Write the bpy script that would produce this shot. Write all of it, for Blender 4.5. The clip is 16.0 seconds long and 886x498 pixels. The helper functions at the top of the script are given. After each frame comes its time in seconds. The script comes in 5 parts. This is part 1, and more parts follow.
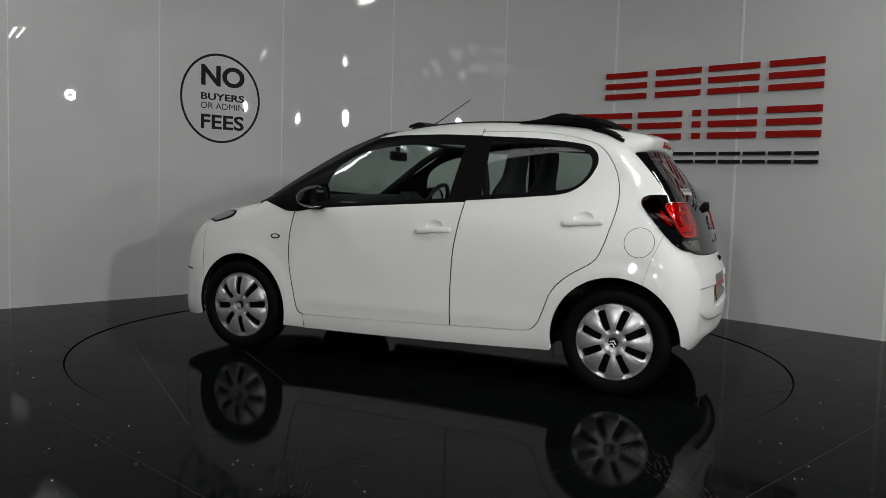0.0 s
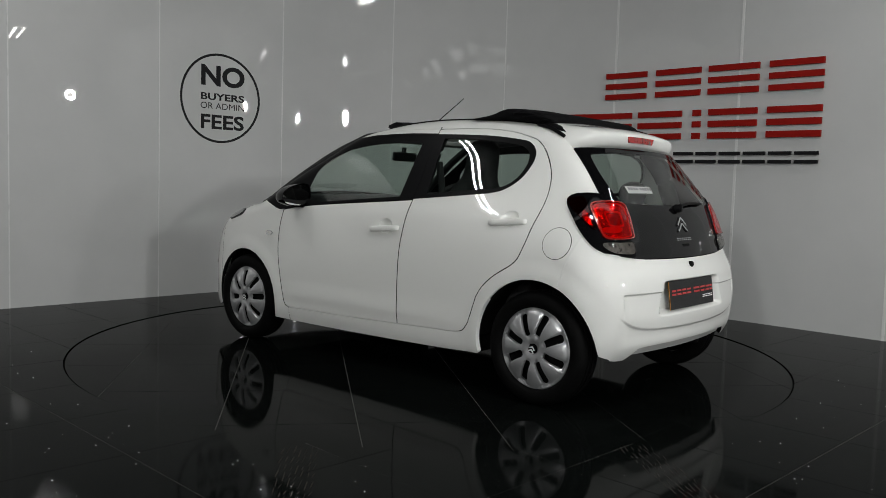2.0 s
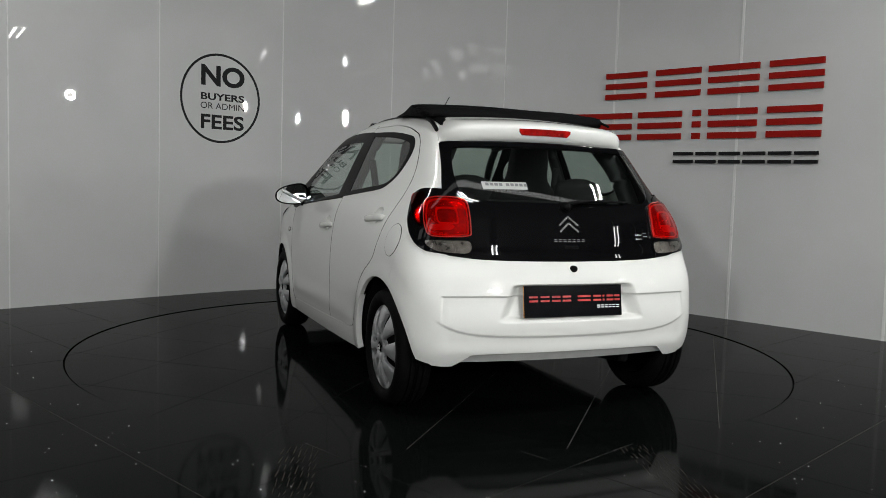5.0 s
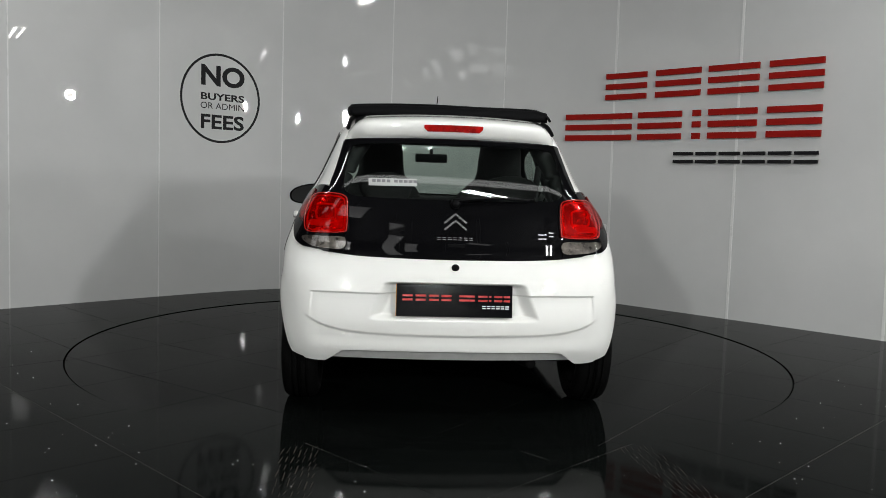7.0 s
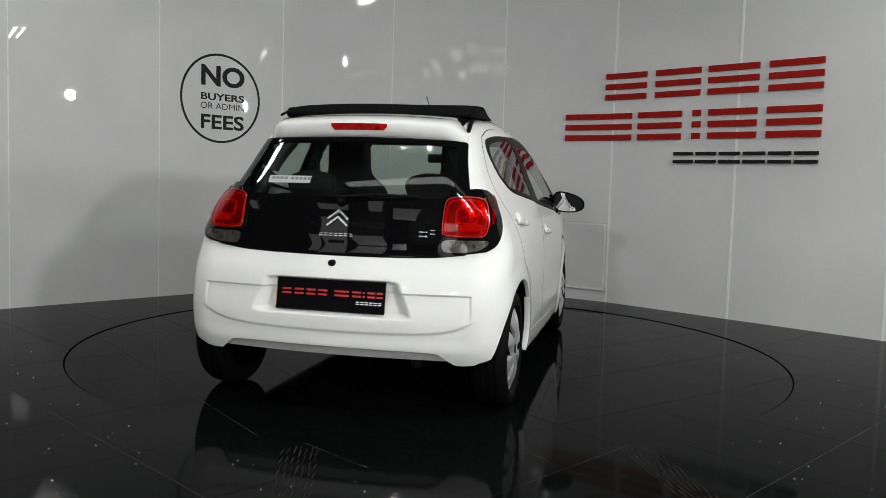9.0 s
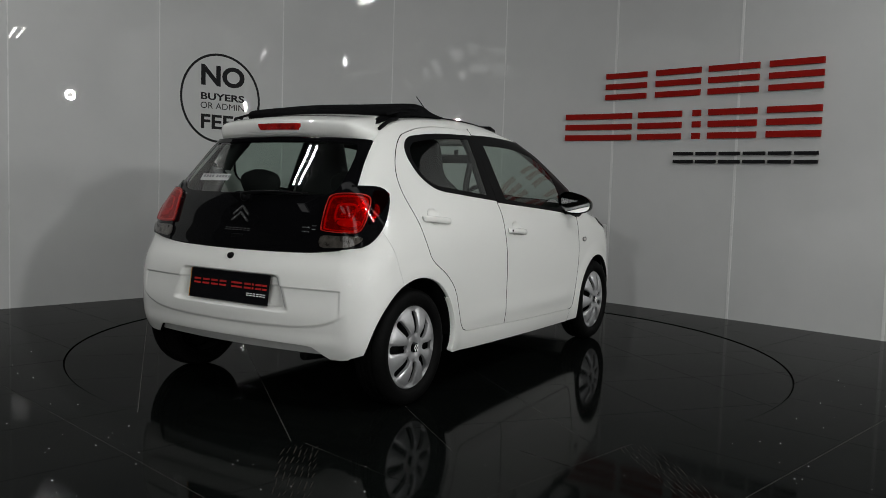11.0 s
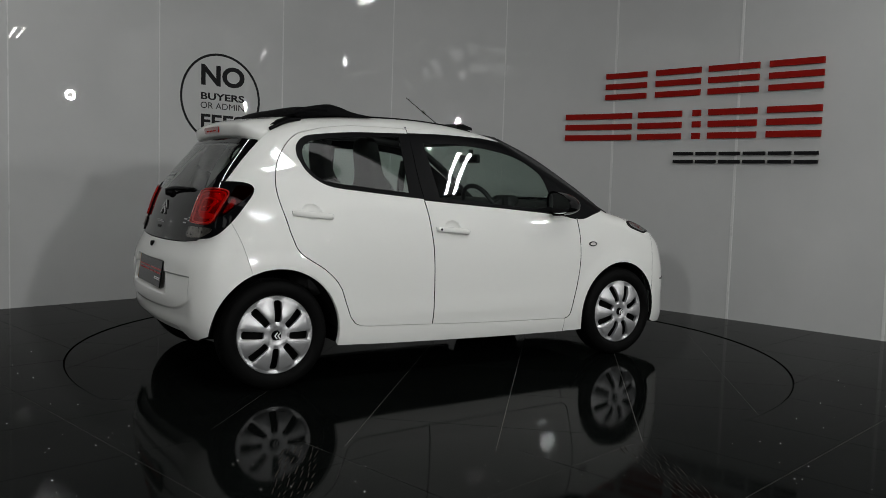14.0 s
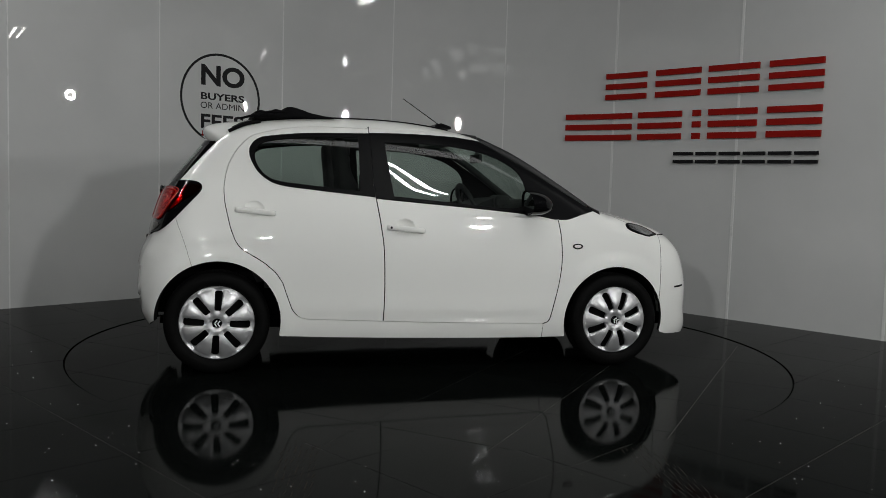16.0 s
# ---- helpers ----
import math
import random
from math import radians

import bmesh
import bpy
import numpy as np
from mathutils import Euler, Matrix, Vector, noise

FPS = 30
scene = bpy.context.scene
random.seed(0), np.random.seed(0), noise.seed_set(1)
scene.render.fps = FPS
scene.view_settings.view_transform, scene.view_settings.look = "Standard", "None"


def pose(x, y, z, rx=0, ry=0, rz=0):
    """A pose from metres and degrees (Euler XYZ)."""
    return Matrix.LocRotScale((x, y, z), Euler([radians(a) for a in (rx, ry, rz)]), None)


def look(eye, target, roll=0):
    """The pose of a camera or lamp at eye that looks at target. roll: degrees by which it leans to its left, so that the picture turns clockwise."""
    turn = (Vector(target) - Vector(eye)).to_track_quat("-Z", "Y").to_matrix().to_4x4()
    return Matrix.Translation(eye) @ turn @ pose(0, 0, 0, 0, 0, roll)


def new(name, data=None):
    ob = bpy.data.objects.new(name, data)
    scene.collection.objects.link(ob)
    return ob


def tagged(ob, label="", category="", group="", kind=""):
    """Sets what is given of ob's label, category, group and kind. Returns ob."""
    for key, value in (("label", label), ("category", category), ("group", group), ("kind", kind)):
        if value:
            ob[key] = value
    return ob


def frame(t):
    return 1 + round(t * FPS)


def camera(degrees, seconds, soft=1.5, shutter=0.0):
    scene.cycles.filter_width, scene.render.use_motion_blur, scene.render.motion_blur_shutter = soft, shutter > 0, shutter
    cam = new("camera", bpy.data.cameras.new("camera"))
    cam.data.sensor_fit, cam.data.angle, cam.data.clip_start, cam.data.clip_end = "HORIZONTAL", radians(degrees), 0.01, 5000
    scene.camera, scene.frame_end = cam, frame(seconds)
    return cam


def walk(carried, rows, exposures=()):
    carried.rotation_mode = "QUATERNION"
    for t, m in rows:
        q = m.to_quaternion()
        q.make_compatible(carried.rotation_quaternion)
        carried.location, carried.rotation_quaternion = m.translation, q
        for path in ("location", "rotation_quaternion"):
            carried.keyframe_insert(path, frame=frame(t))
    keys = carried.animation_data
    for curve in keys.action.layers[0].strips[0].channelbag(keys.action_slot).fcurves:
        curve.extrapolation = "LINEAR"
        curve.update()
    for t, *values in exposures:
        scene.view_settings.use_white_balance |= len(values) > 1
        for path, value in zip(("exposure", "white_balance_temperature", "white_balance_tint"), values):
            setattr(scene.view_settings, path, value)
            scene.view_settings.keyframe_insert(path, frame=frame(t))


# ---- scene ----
CLIP = 16.0
cam = camera(56.436, CLIP, soft=0.8)
EYE = Vector((0.0, -5.5071, 1.0580))
FWD = Vector((0.01068874, 0.99709208, -0.0754529))
HERE = look(EYE, EYE + FWD, 1.789)
walk(cam, [(0.0, HERE), (CLIP, HERE)], exposures=[(0.0, 0.24), (2.0, 0.34), (4.0, 0.52), (6.5, 0.70), (7.0, 0.78), (8.5, 0.86), (9.0, 0.82), (11.5, 0.08), (12.5, 0.06), (14.0, 0.02), (CLIP, 0.0)])

# ---------------------------------------------------------------- light
world = bpy.data.worlds.new("world")
scene.world = world
world.use_nodes = True
world.node_tree.nodes["Background"].inputs[0].default_value = (0.5, 0.53, 0.56, 1)
world.node_tree.nodes["Background"].inputs[1].default_value = 0.02

TUBE_POWER = 30.0      # watts of a far batten
NEAR_POWER = 42.0      # watts of a batten beside the table
PANEL_GLOW = 0.75       # radiance of a dim ceiling panel
RING_GLOW = 130.0      # emission of the small rims
KEY_GLOW = 600.0      # emission of the rims that flood the table


# ---------------------------------------------------------------- materials
def node_mat(name):
    m = bpy.data.materials.new(name)
    m.use_nodes = True
    nt = m.node_tree
    return m, nt, nt.nodes["Principled BSDF"], nt.nodes["Material Output"]


def coords(nt, scale=1.0):
    tc = nt.nodes.new("ShaderNodeTexCoord")
    mp = nt.nodes.new("ShaderNodeMapping")
    mp.inputs["Scale"].default_value = (scale, scale, scale) if not isinstance(scale, tuple) else scale
    nt.links.new(tc.outputs["Object"], mp.inputs["Vector"])
    return mp.outputs["Vector"]


def noise_tex(nt, scale, detail=4.0, rough=0.55, vec=None):
    n = nt.nodes.new("ShaderNodeTexNoise")
    n.inputs["Scale"].default_value = scale
    n.inputs["Detail"].default_value = detail
    n.inputs["Roughness"].default_value = rough
    nt.links.new(vec if vec is not None else coords(nt), n.inputs["Vector"])
    return n.outputs["Fac"]


def ramp(nt, fac, stops):
    r = nt.nodes.new("ShaderNodeValToRGB")
    els = r.color_ramp.elements
    while len(els) < len(stops):
        els.new(0.5)
    for e, (p, col) in zip(els, stops):
        e.position = p
        e.color = (*col, 1) if len(col) == 3 else col
    nt.links.new(fac, r.inputs[0])
    return r.outputs[0]


def remap(nt, fac, a, b, lo=0.0, hi=1.0):
    r = nt.nodes.new("ShaderNodeMapRange")
    r.inputs[1].default_value, r.inputs[2].default_value = lo, hi
    r.inputs[3].default_value, r.inputs[4].default_value = a, b
    nt.links.new(fac, r.inputs[0])
    return r.outputs[0]


def bump(nt, height, strength, dist, bsdf):
    b = nt.nodes.new("ShaderNodeBump")
    b.inputs["Strength"].default_value = strength
    b.inputs["Distance"].default_value = dist
    nt.links.new(height, b.inputs["Height"])
    nt.links.new(b.outputs[0], bsdf.inputs["Normal"])


def surface(name, col, rough=0.5, metal=0.0, vary=0.12, scale=9.0, coat=0.0, coat_rough=0.03, bump_s=0.0,
            bump_scale=200.0, spec=0.5, rough_vary=0.15):
    """A paint-, plastic- or metal-like surface with variation at two scales."""
    m, nt, p, _ = node_mat(name)
    vec = coords(nt)
    big = noise_tex(nt, scale, 5, 0.6, vec)
    fine = noise_tex(nt, scale * 14, 3, 0.6, vec)
    mix = nt.nodes.new("ShaderNodeMath")
    mix.operation = "MULTIPLY_ADD"
    mix.inputs[1].default_value = 0.35
    nt.links.new(fine, mix.inputs[0])
    nt.links.new(big, mix.inputs[2])
    lo = tuple(c * (1 - vary) for c in col)
    hi = tuple(min(1.0, c * (1 + vary)) for c in col)
    nt.links.new(ramp(nt, mix.outputs[0], [(0.4, lo), (0.95, hi)]), p.inputs["Base Color"])
    nt.links.new(remap(nt, big, max(0.0, rough * (1 - rough_vary)), min(1, rough * (1 + rough_vary)), 0.3, 0.7), p.inputs["Roughness"])
    p.inputs["Metallic"].default_value = metal
    p.inputs["Specular IOR Level"].default_value = spec
    p.inputs["Coat Weight"].default_value = coat
    p.inputs["Coat Roughness"].default_value = coat_rough
    if bump_s:
        bump(nt, noise_tex(nt, bump_scale, 3, 0.6, vec), bump_s, 0.002, p)
    return m


def glass_mat(name, tint, rough=0.0, ior=1.5):
    """Thin sheet glass: tinted see-through with a Fresnel gloss."""
    m, nt, p, out = node_mat(name)
    nt.nodes.remove(p)
    tr = nt.nodes.new("ShaderNodeBsdfTransparent")
    tr.inputs[0].default_value = (*tint, 1)
    gl = nt.nodes.new("ShaderNodeBsdfGlossy")
    gl.inputs["Roughness"].default_value = rough
    gl.inputs["Color"].default_value = (1, 1, 1, 1)
    lw = nt.nodes.new("ShaderNodeLayerWeight")
    lw.inputs["Blend"].default_value = 0.5
    pw = nt.nodes.new("ShaderNodeMath")
    pw.operation = "POWER"
    pw.inputs[1].default_value = 5.0
    nt.links.new(lw.outputs["Facing"], pw.inputs[0])
    fr = nt.nodes.new("ShaderNodeMath")
    fr.operation = "MULTIPLY_ADD"
    f0 = 2 * ((ior - 1) / (ior + 1)) ** 2
    fr.inputs[1].default_value, fr.inputs[2].default_value = 1 - f0, f0
    nt.links.new(pw.outputs[0], fr.inputs[0])
    mx = nt.nodes.new("ShaderNodeMixShader")
    nt.links.new(fr.outputs[0], mx.inputs[0])
    nt.links.new(tr.outputs[0], mx.inputs[1])
    nt.links.new(gl.outputs[0], mx.inputs[2])
    nt.links.new(mx.outputs[0], out.inputs[0])
    return m


def glow(name, col, strength):
    m, nt, p, out = node_mat(name)
    p.inputs["Base Color"].default_value = (*col, 1)
    p.inputs["Emission Color"].default_value = (*col, 1)
    p.inputs["Emission Strength"].default_value = strength
    return m


def tile_mat(name):
    """Polished black granite: crystals, faint clouds, dust."""
    m, nt, p, _ = node_mat(name)
    vec = coords(nt)
    info = nt.nodes.new("ShaderNodeObjectInfo")
    speck = noise_tex(nt, 420, 2, 0.7, vec)
    cloud = noise_tex(nt, 2.2, 6, 0.65, vec)
    base = ramp(nt, speck, [(0.35, (0.0016, 0.0023, 0.0021)), (0.62, (0.0037, 0.0043, 0.0040)), (0.78, (0.015, 0.0155, 0.0155))])
    hs = nt.nodes.new("ShaderNodeHueSaturation")
    nt.links.new(base, hs.inputs["Color"])
    nt.links.new(remap(nt, info.outputs["Random"], 0.8, 1.2), hs.inputs["Value"])
    dust = nt.nodes.new("ShaderNodeMix")
    dust.data_type = "RGBA"
    dust.inputs[7].default_value = (0.022, 0.0225, 0.022, 1)
    nt.links.new(hs.outputs[0], dust.inputs[6])
    nt.links.new(remap(nt, cloud, 0.0, 0.10, 0.5, 0.85), dust.inputs[0])
    nt.links.new(dust.outputs[2], p.inputs["Base Color"])
    nt.links.new(remap(nt, cloud, 0.035, 0.10, 0.3, 0.75), p.inputs["Roughness"])
    p.inputs["Specular IOR Level"].default_value = 0.015
    bump(nt, noise_tex(nt, 6, 2, 0.5, vec), 0.05, 0.002, p)
    return m


def wall_mat(name):
    """Glossy white plastic sheeting with smears."""
    m, nt, p, _ = node_mat(name)
    vec = coords(nt)
    big = noise_tex(nt, 1.1, 5, 0.6, vec)
    fine = noise_tex(nt, 60, 3, 0.6, vec)
    nt.links.new(ramp(nt, big, [(0.3, (0.525, 0.53, 0.525)), (0.7, (0.575, 0.575, 0.57))]), p.inputs["Base Color"])
    nt.links.new(remap(nt, fine, 0.005, 0.011, 0.3, 0.7), p.inputs["Roughness"])
    p.inputs["Specular IOR Level"].default_value = 0.5
    bump(nt, noise_tex(nt, 1.6, 2, 0.5, vec), 0.008, 0.006, p)
    return m


def paint_mat(name, col):
    """Clean clear-coated paint with a faint orange-peel in the coat."""
    m, nt, p, _ = node_mat(name)
    p.inputs["Base Color"].default_value = (*col, 1)
    p.inputs["Roughness"].default_value = 0.42
    p.inputs["Coat Weight"].default_value = 1.0
    p.inputs["Coat Roughness"].default_value = 0.012
    b = nt.nodes.new("ShaderNodeBump")
    b.inputs["Strength"].default_value = 0.02
    b.inputs["Distance"].default_value = 0.0006
    nt.links.new(noise_tex(nt, 55, 2, 0.5), b.inputs["Height"])
    nt.links.new(b.outputs[0], p.inputs["Coat Normal"])
    return m


M_WALL = wall_mat("wall_plastic")
M_TRIM = surface("trim_plastic", (0.66, 0.66, 0.65), 0.3, vary=0.04)
M_CEIL = surface("ceiling_board", (0.045, 0.046, 0.048), 0.8, vary=0.1)
M_BACK = surface("back_wall_paint", (0.04, 0.041, 0.042), 0.6, vary=0.15, scale=1.5)
M_TILE = tile_mat("granite_tile")
M_GROUT = surface("grout", (0.125, 0.122, 0.115), 0.9, vary=0.3, scale=30)
M_GAP = surface("table_gap", (0.0012, 0.0012, 0.0012), 0.9, spec=0.02)
M_RED = surface("sign_red", (0.27, 0.007, 0.004), 0.55, vary=0.08, spec=0.12)
M_SIGNBLACK = surface("sign_black", (0.006, 0.006, 0.007), 0.5, vary=0.1, spec=0.2)
M_PAINT = paint_mat("white_car_paint", (0.80, 0.80, 0.772))
M_BLACK = surface("black_trim_plastic", (0.005, 0.005, 0.0055), 0.36, vary=0.06, scale=20, spec=0.05, rough_vary=0.06)
M_GLOSSBLACK = surface("gloss_black", (0.003, 0.003, 0.0035), 0.02, vary=0.2, spec=0.24)
M_RUBBER = surface("tyre_rubber", (0.0034, 0.0034, 0.0034), 0.6, spec=0.05, vary=0.3, scale=25, bump_s=0.25, bump_scale=160)
# matt black for liners and for the shade painted into panel gaps
M_LINERSHADE = surface("liner_and_gap_shade", (0.004, 0.004, 0.004), 0.9, spec=0.1, vary=0.3)
M_SILVER = surface("silver_hubcap", (0.60, 0.60, 0.61), 0.40, metal=0.75, vary=0.06, scale=12, coat=0.3)
M_CHROME = surface("chrome", (0.8, 0.8, 0.8), 0.08, metal=1.0, vary=0.03)
M_VALANCE = surface("shaded_valance", (0.42, 0.42, 0.41), 0.5, vary=0.1, scale=20)
M_INTERIOR = surface("interior_plastic", (0.012, 0.012, 0.013), 0.6, vary=0.2, scale=18, bump_s=0.2)
M_SEAT = surface("seat_cloth", (0.011, 0.010, 0.011), 0.9, vary=0.3, scale=40, bump_s=0.4, bump_scale=500)
M_BADGE = surface("badge_chrome", (0.70, 0.70, 0.71), 0.22, metal=0.95, vary=0.04, scale=30, coat=0.3)
M_STICKERBAR = surface("sticker_print", (0.16, 0.16, 0.17), 0.6, vary=0.1)
M_CANVAS = surface("roof_canvas", (0.0035, 0.0035, 0.004), 0.8, spec=0.08, vary=0.25, scale=16, bump_s=0.4, bump_scale=420)
M_HEADLINER = surface("headliner", (0.25, 0.25, 0.24), 0.9, vary=0.08)
M_GLASS = glass_mat("window_glass", (0.72, 0.80, 0.76))
M_GLASSREAR = glass_mat("tinted_rear_glass", (0.70, 0.77, 0.73))
M_LAMPRED = surface("red_lens", (0.30, 0.005, 0.004), 0.10, vary=0.75, scale=22, coat=1.0, coat_rough=0.01)
M_LAMPHOT = surface("red_reflector", (0.33, 0.014, 0.010), 0.2, vary=0.25, scale=50, coat=1.0)
M_LAMPCLEAR = surface("clear_lens", (0.30, 0.30, 0.30), 0.15, metal=0.85, vary=0.35, scale=40, coat=1.0)
M_WHITEPLASTIC = surface("white_plate", (0.8, 0.8, 0.8), 0.35, vary=0.03)
M_PLATE = surface("plate_black", (0.005, 0.005, 0.006), 0.10, vary=0.15, spec=0.35)
M_PLATERED = surface("plate_red", (0.45, 0.02, 0.02), 0.3, vary=0.05)
M_ORANGE = surface("amber_edge", (0.6, 0.25, 0.03), 0.3, vary=0.05)
M_STICKER = surface("sticker", (0.42, 0.43, 0.42), 0.5, vary=0.04)
M_MIRROR = surface("mirror_silver", (0.9, 0.9, 0.9), 0.015, metal=1.0, vary=0.01)
M_GUIDE = surface("lamp_light_guide", (0.66, 0.62, 0.60), 0.2, vary=0.1, scale=40, coat=0.6)
M_LOWREF = surface("smoked_reflector", (0.22, 0.21, 0.20), 0.3, metal=0.5, vary=0.7, scale=34, bump_s=1.0, bump_scale=26)
M_LENSRED = glass_mat("red_lens_glass", (0.74, 0.018, 0.010), ior=1.32)
M_REFLECT = surface("lamp_reflector", (0.64, 0.60, 0.60), 0.25, metal=0.8, vary=0.35, scale=24, bump_s=1.0, bump_scale=26)
M_LENSCLEAR = glass_mat("clear_lens_glass", (0.62, 0.60, 0.58))
M_TUBE = glow("lamp_tube", (1.0, 0.98, 0.95), 10.0)
M_RINGGLOW = glow("ring_lamp_glow", (0.975, 0.99, 0.975), RING_GLOW)
M_KEYGLOW = glow("key_lamp_glow", (0.975, 0.99, 0.975), KEY_GLOW)


# ---------------------------------------------------------------- mesh helpers
def mesh_ob(name, verts, faces, material, parent=None, label="", smooth=False, normals=None):
    me = bpy.data.meshes.new(name)
    me.from_pydata([tuple(map(float, v)) for v in verts], [], [tuple(map(int, f)) for f in faces])
    me.materials.append(material)
    if smooth:
        me.shade_smooth()
    if normals is not None:
        me.normals_split_custom_set_from_vertices([tuple(map(float, n)) for n in normals])
    ob = new(name, me)
    if parent is not None:
        ob.parent = parent
    if label:
        tagged(ob, label)
    return ob


def part(name, bm, material, parent=None, label="", smooth=False):
    me = bpy.data.meshes.new(name)
    bm.to_mesh(me)
    bm.free()
    me.materials.append(material)
    if smooth:
        me.shade_smooth()
    ob = new(name, me)
    if parent is not None:
        ob.parent = parent
    if label:
        tagged(ob, label)
    return ob


def box_bm(x0, x1, y0, y1, z0, z1, bevel=0.0, seg=2, m=None):
    bm = bmesh.new()
    bmesh.ops.create_cube(bm, size=1.0)
    bmesh.ops.scale(bm, vec=(x1 - x0, y1 - y0, z1 - z0), verts=bm.verts)
    bmesh.ops.translate(bm, vec=((x0 + x1) / 2, (y0 + y1) / 2, (z0 + z1) / 2), verts=bm.verts)
    if bevel:
        bmesh.ops.bevel(bm, geom=list(bm.edges), offset=bevel, segments=seg, affect="EDGES", profile=0.5)
    if m is not None:
        bm.transform(m)
    return bm


def lathe(profile, n=64, axis="y"):
    """Verts and faces of a profile (r, h) turned about an axis."""
    V, F = [], []
    k = len(profile)
    for i in range(n):
        a = 2 * math.pi * i / n
        for r, h in profile:
            V.append((r * math.cos(a), h, r * math.sin(a)) if axis == "y" else (r * math.cos(a), r * math.sin(a), h))
    for i in range(n):
        j = (i + 1) % n
        for q in range(k - 1):
            F.append((i * k + q, i * k + q + 1, j * k + q + 1, j * k + q))
    return V, F


def spline(pts, n=8, closed=False):
    """Catmull-Rom through points of any dimension."""
    P = np.array(pts, float)
    out = []
    m = len(P)
    for i in range(m if closed else m - 1):
        p1, p2 = P[i], P[(i + 1) % m]
        p0 = P[(i - 1) % m] if closed or i > 0 else 2 * p1 - p2
        p3 = P[(i + 2) % m] if closed or i + 2 < m else 2 * p2 - p1
        for q in range(n):
            t = q / n
            out.append(0.5 * ((2 * p1) + (p2 - p0) * t + (2 * p0 - 5 * p1 + 4 * p2 - p3) * t * t + (3 * p1 - p0 - 3 * p2 + p3) * t ** 3))
    if not closed:
        out.append(P[-1])
    return np.array(out)


def tube(path, r, n=10, taper=1.0, close=True):
    """Verts and faces of a round rod along a path."""
    P = [Vector(p) for p in path]
    V, F = [], []
    for i, p in enumerate(P):
        d = (P[min(i + 1, len(P) - 1)] - P[max(i - 1, 0)]).normalized()
        s = d.cross(Vector((0, 0, 1)) if abs(d.z) < 0.9 else Vector((1, 0, 0))).normalized()
        u = s.cross(d)
        rr = r * (1 + (taper - 1) * i / max(1, len(P) - 1))
        for k in range(n):
            a = 2 * math.pi * k / n
            V.append(p + s * (rr * math.cos(a)) + u * (rr * math.sin(a)))
    for i in range(len(P) - 1):
        for k in range(n):
            j = (k + 1) % n
            F.append((i * n + k, i * n + j, (i + 1) * n + j, (i + 1) * n + k))
    if close:
        F.append(tuple(range(n - 1, -1, -1)))
        F.append(tuple((len(P) - 1) * n + k for k in range(n)))
    return V, F


# ---------------------------------------------------------------- the room
TABLE_R = 2.2535
WALL_TOP = 3.6
CORNER = Vector((-0.18, 4.18))
ARC_R = 2.8
LEFT_DIR = Vector((math.cos(radians(46.0)), math.sin(radians(46.0))))
RIGHT_DIR = Vector((math.cos(radians(-44.85)), math.sin(radians(-44.85))))


def wall_path():
    """The inner face of the display wall in plan, from the left end to the right end, 4 cm steps, with its arc lengths."""
    turn = math.acos(LEFT_DIR.dot(RIGHT_DIR))
    tang = ARC_R * math.tan(turn / 2)
    a = CORNER - LEFT_DIR * tang
    b = CORNER + RIGHT_DIR * tang
    nrm = Vector((LEFT_DIR.y, -LEFT_DIR.x))
    cen = a + nrm * ARC_R
    pts = [a - LEFT_DIR * (5.2 - 0.04 * i) for i in range(130)]
    a0 = math.atan2((a - cen).y, (a - cen).x)
    n = 110
    for i in range(n + 1):
        q = a0 - turn * i / n
        pts.append(cen + Vector((math.cos(q), math.sin(q))) * ARC_R)
    pts += [b + RIGHT_DIR * (0.04 * i) for i in range(1, 131)]
    return pts


PATH = wall_path()
LEN = [0.0]
for i in range(1, len(PATH)):
    LEN.append(LEN[-1] + (PATH[i] - PATH[i - 1]).length)


def along(s):
    """Plan point and inward normal of the wall at arc length s."""
    s = min(max(s, 0.001), LEN[-1] - 0.001)
    i = int(np.searchsorted(LEN, s))
    f = (s - LEN[i - 1]) / (LEN[i] - LEN[i - 1])
    p = PATH[i - 1].lerp(PATH[i], f)
    d0 = (PATH[min(i, len(PATH) - 1)] - PATH[i - 1]).normalized()
    return p, Vector((d0.y, -d0.x))


def nearest_s(x, y):
    best = (1e9, 0.0)
    for i in range(1, len(PATH)):
        d = PATH[i] - PATH[i - 1]
        f = min(1.0, max(0.0, (Vector((x, y)) - PATH[i - 1]).dot(d) / d.length_squared))
        best = min(best, ((PATH[i - 1] + d * f - Vector((x, y))).length, LEN[i - 1] + f * d.length))
    return best[1]


def wall_strip(name, s0, s1, z0, z1, front, depth, material, parent=None, n=14, label="", smooth=False):
    """A slab that follows the wall from s0 to s1: front face at 'front' metres inside the wall line."""
    V, F = [], []
    for i in range(n + 1):
        p, nr = along(s0 + (s1 - s0) * i / n)
        for off in (front, front - depth):
            q = p + nr * off
            V += [(q.x, q.y, z0), (q.x, q.y, z1)]
    for i in range(n):
        a, b = 4 * i, 4 * i + 4
        F += [(a, b, b + 1, a + 1), (a + 3, b + 3, b + 2, a + 2), (a + 1, b + 1, b + 3, a + 3), (a + 2, b + 2, b, a)]
    F += [(0, 1, 3, 2), (4 * n + 2, 4 * n + 3, 4 * n + 1, 4 * n)]
    ob = mesh_ob(name, V, F, material, parent, label, smooth)
    if smooth:
        ob.data.set_sharp_from_angle(angle=radians(30))
    return ob


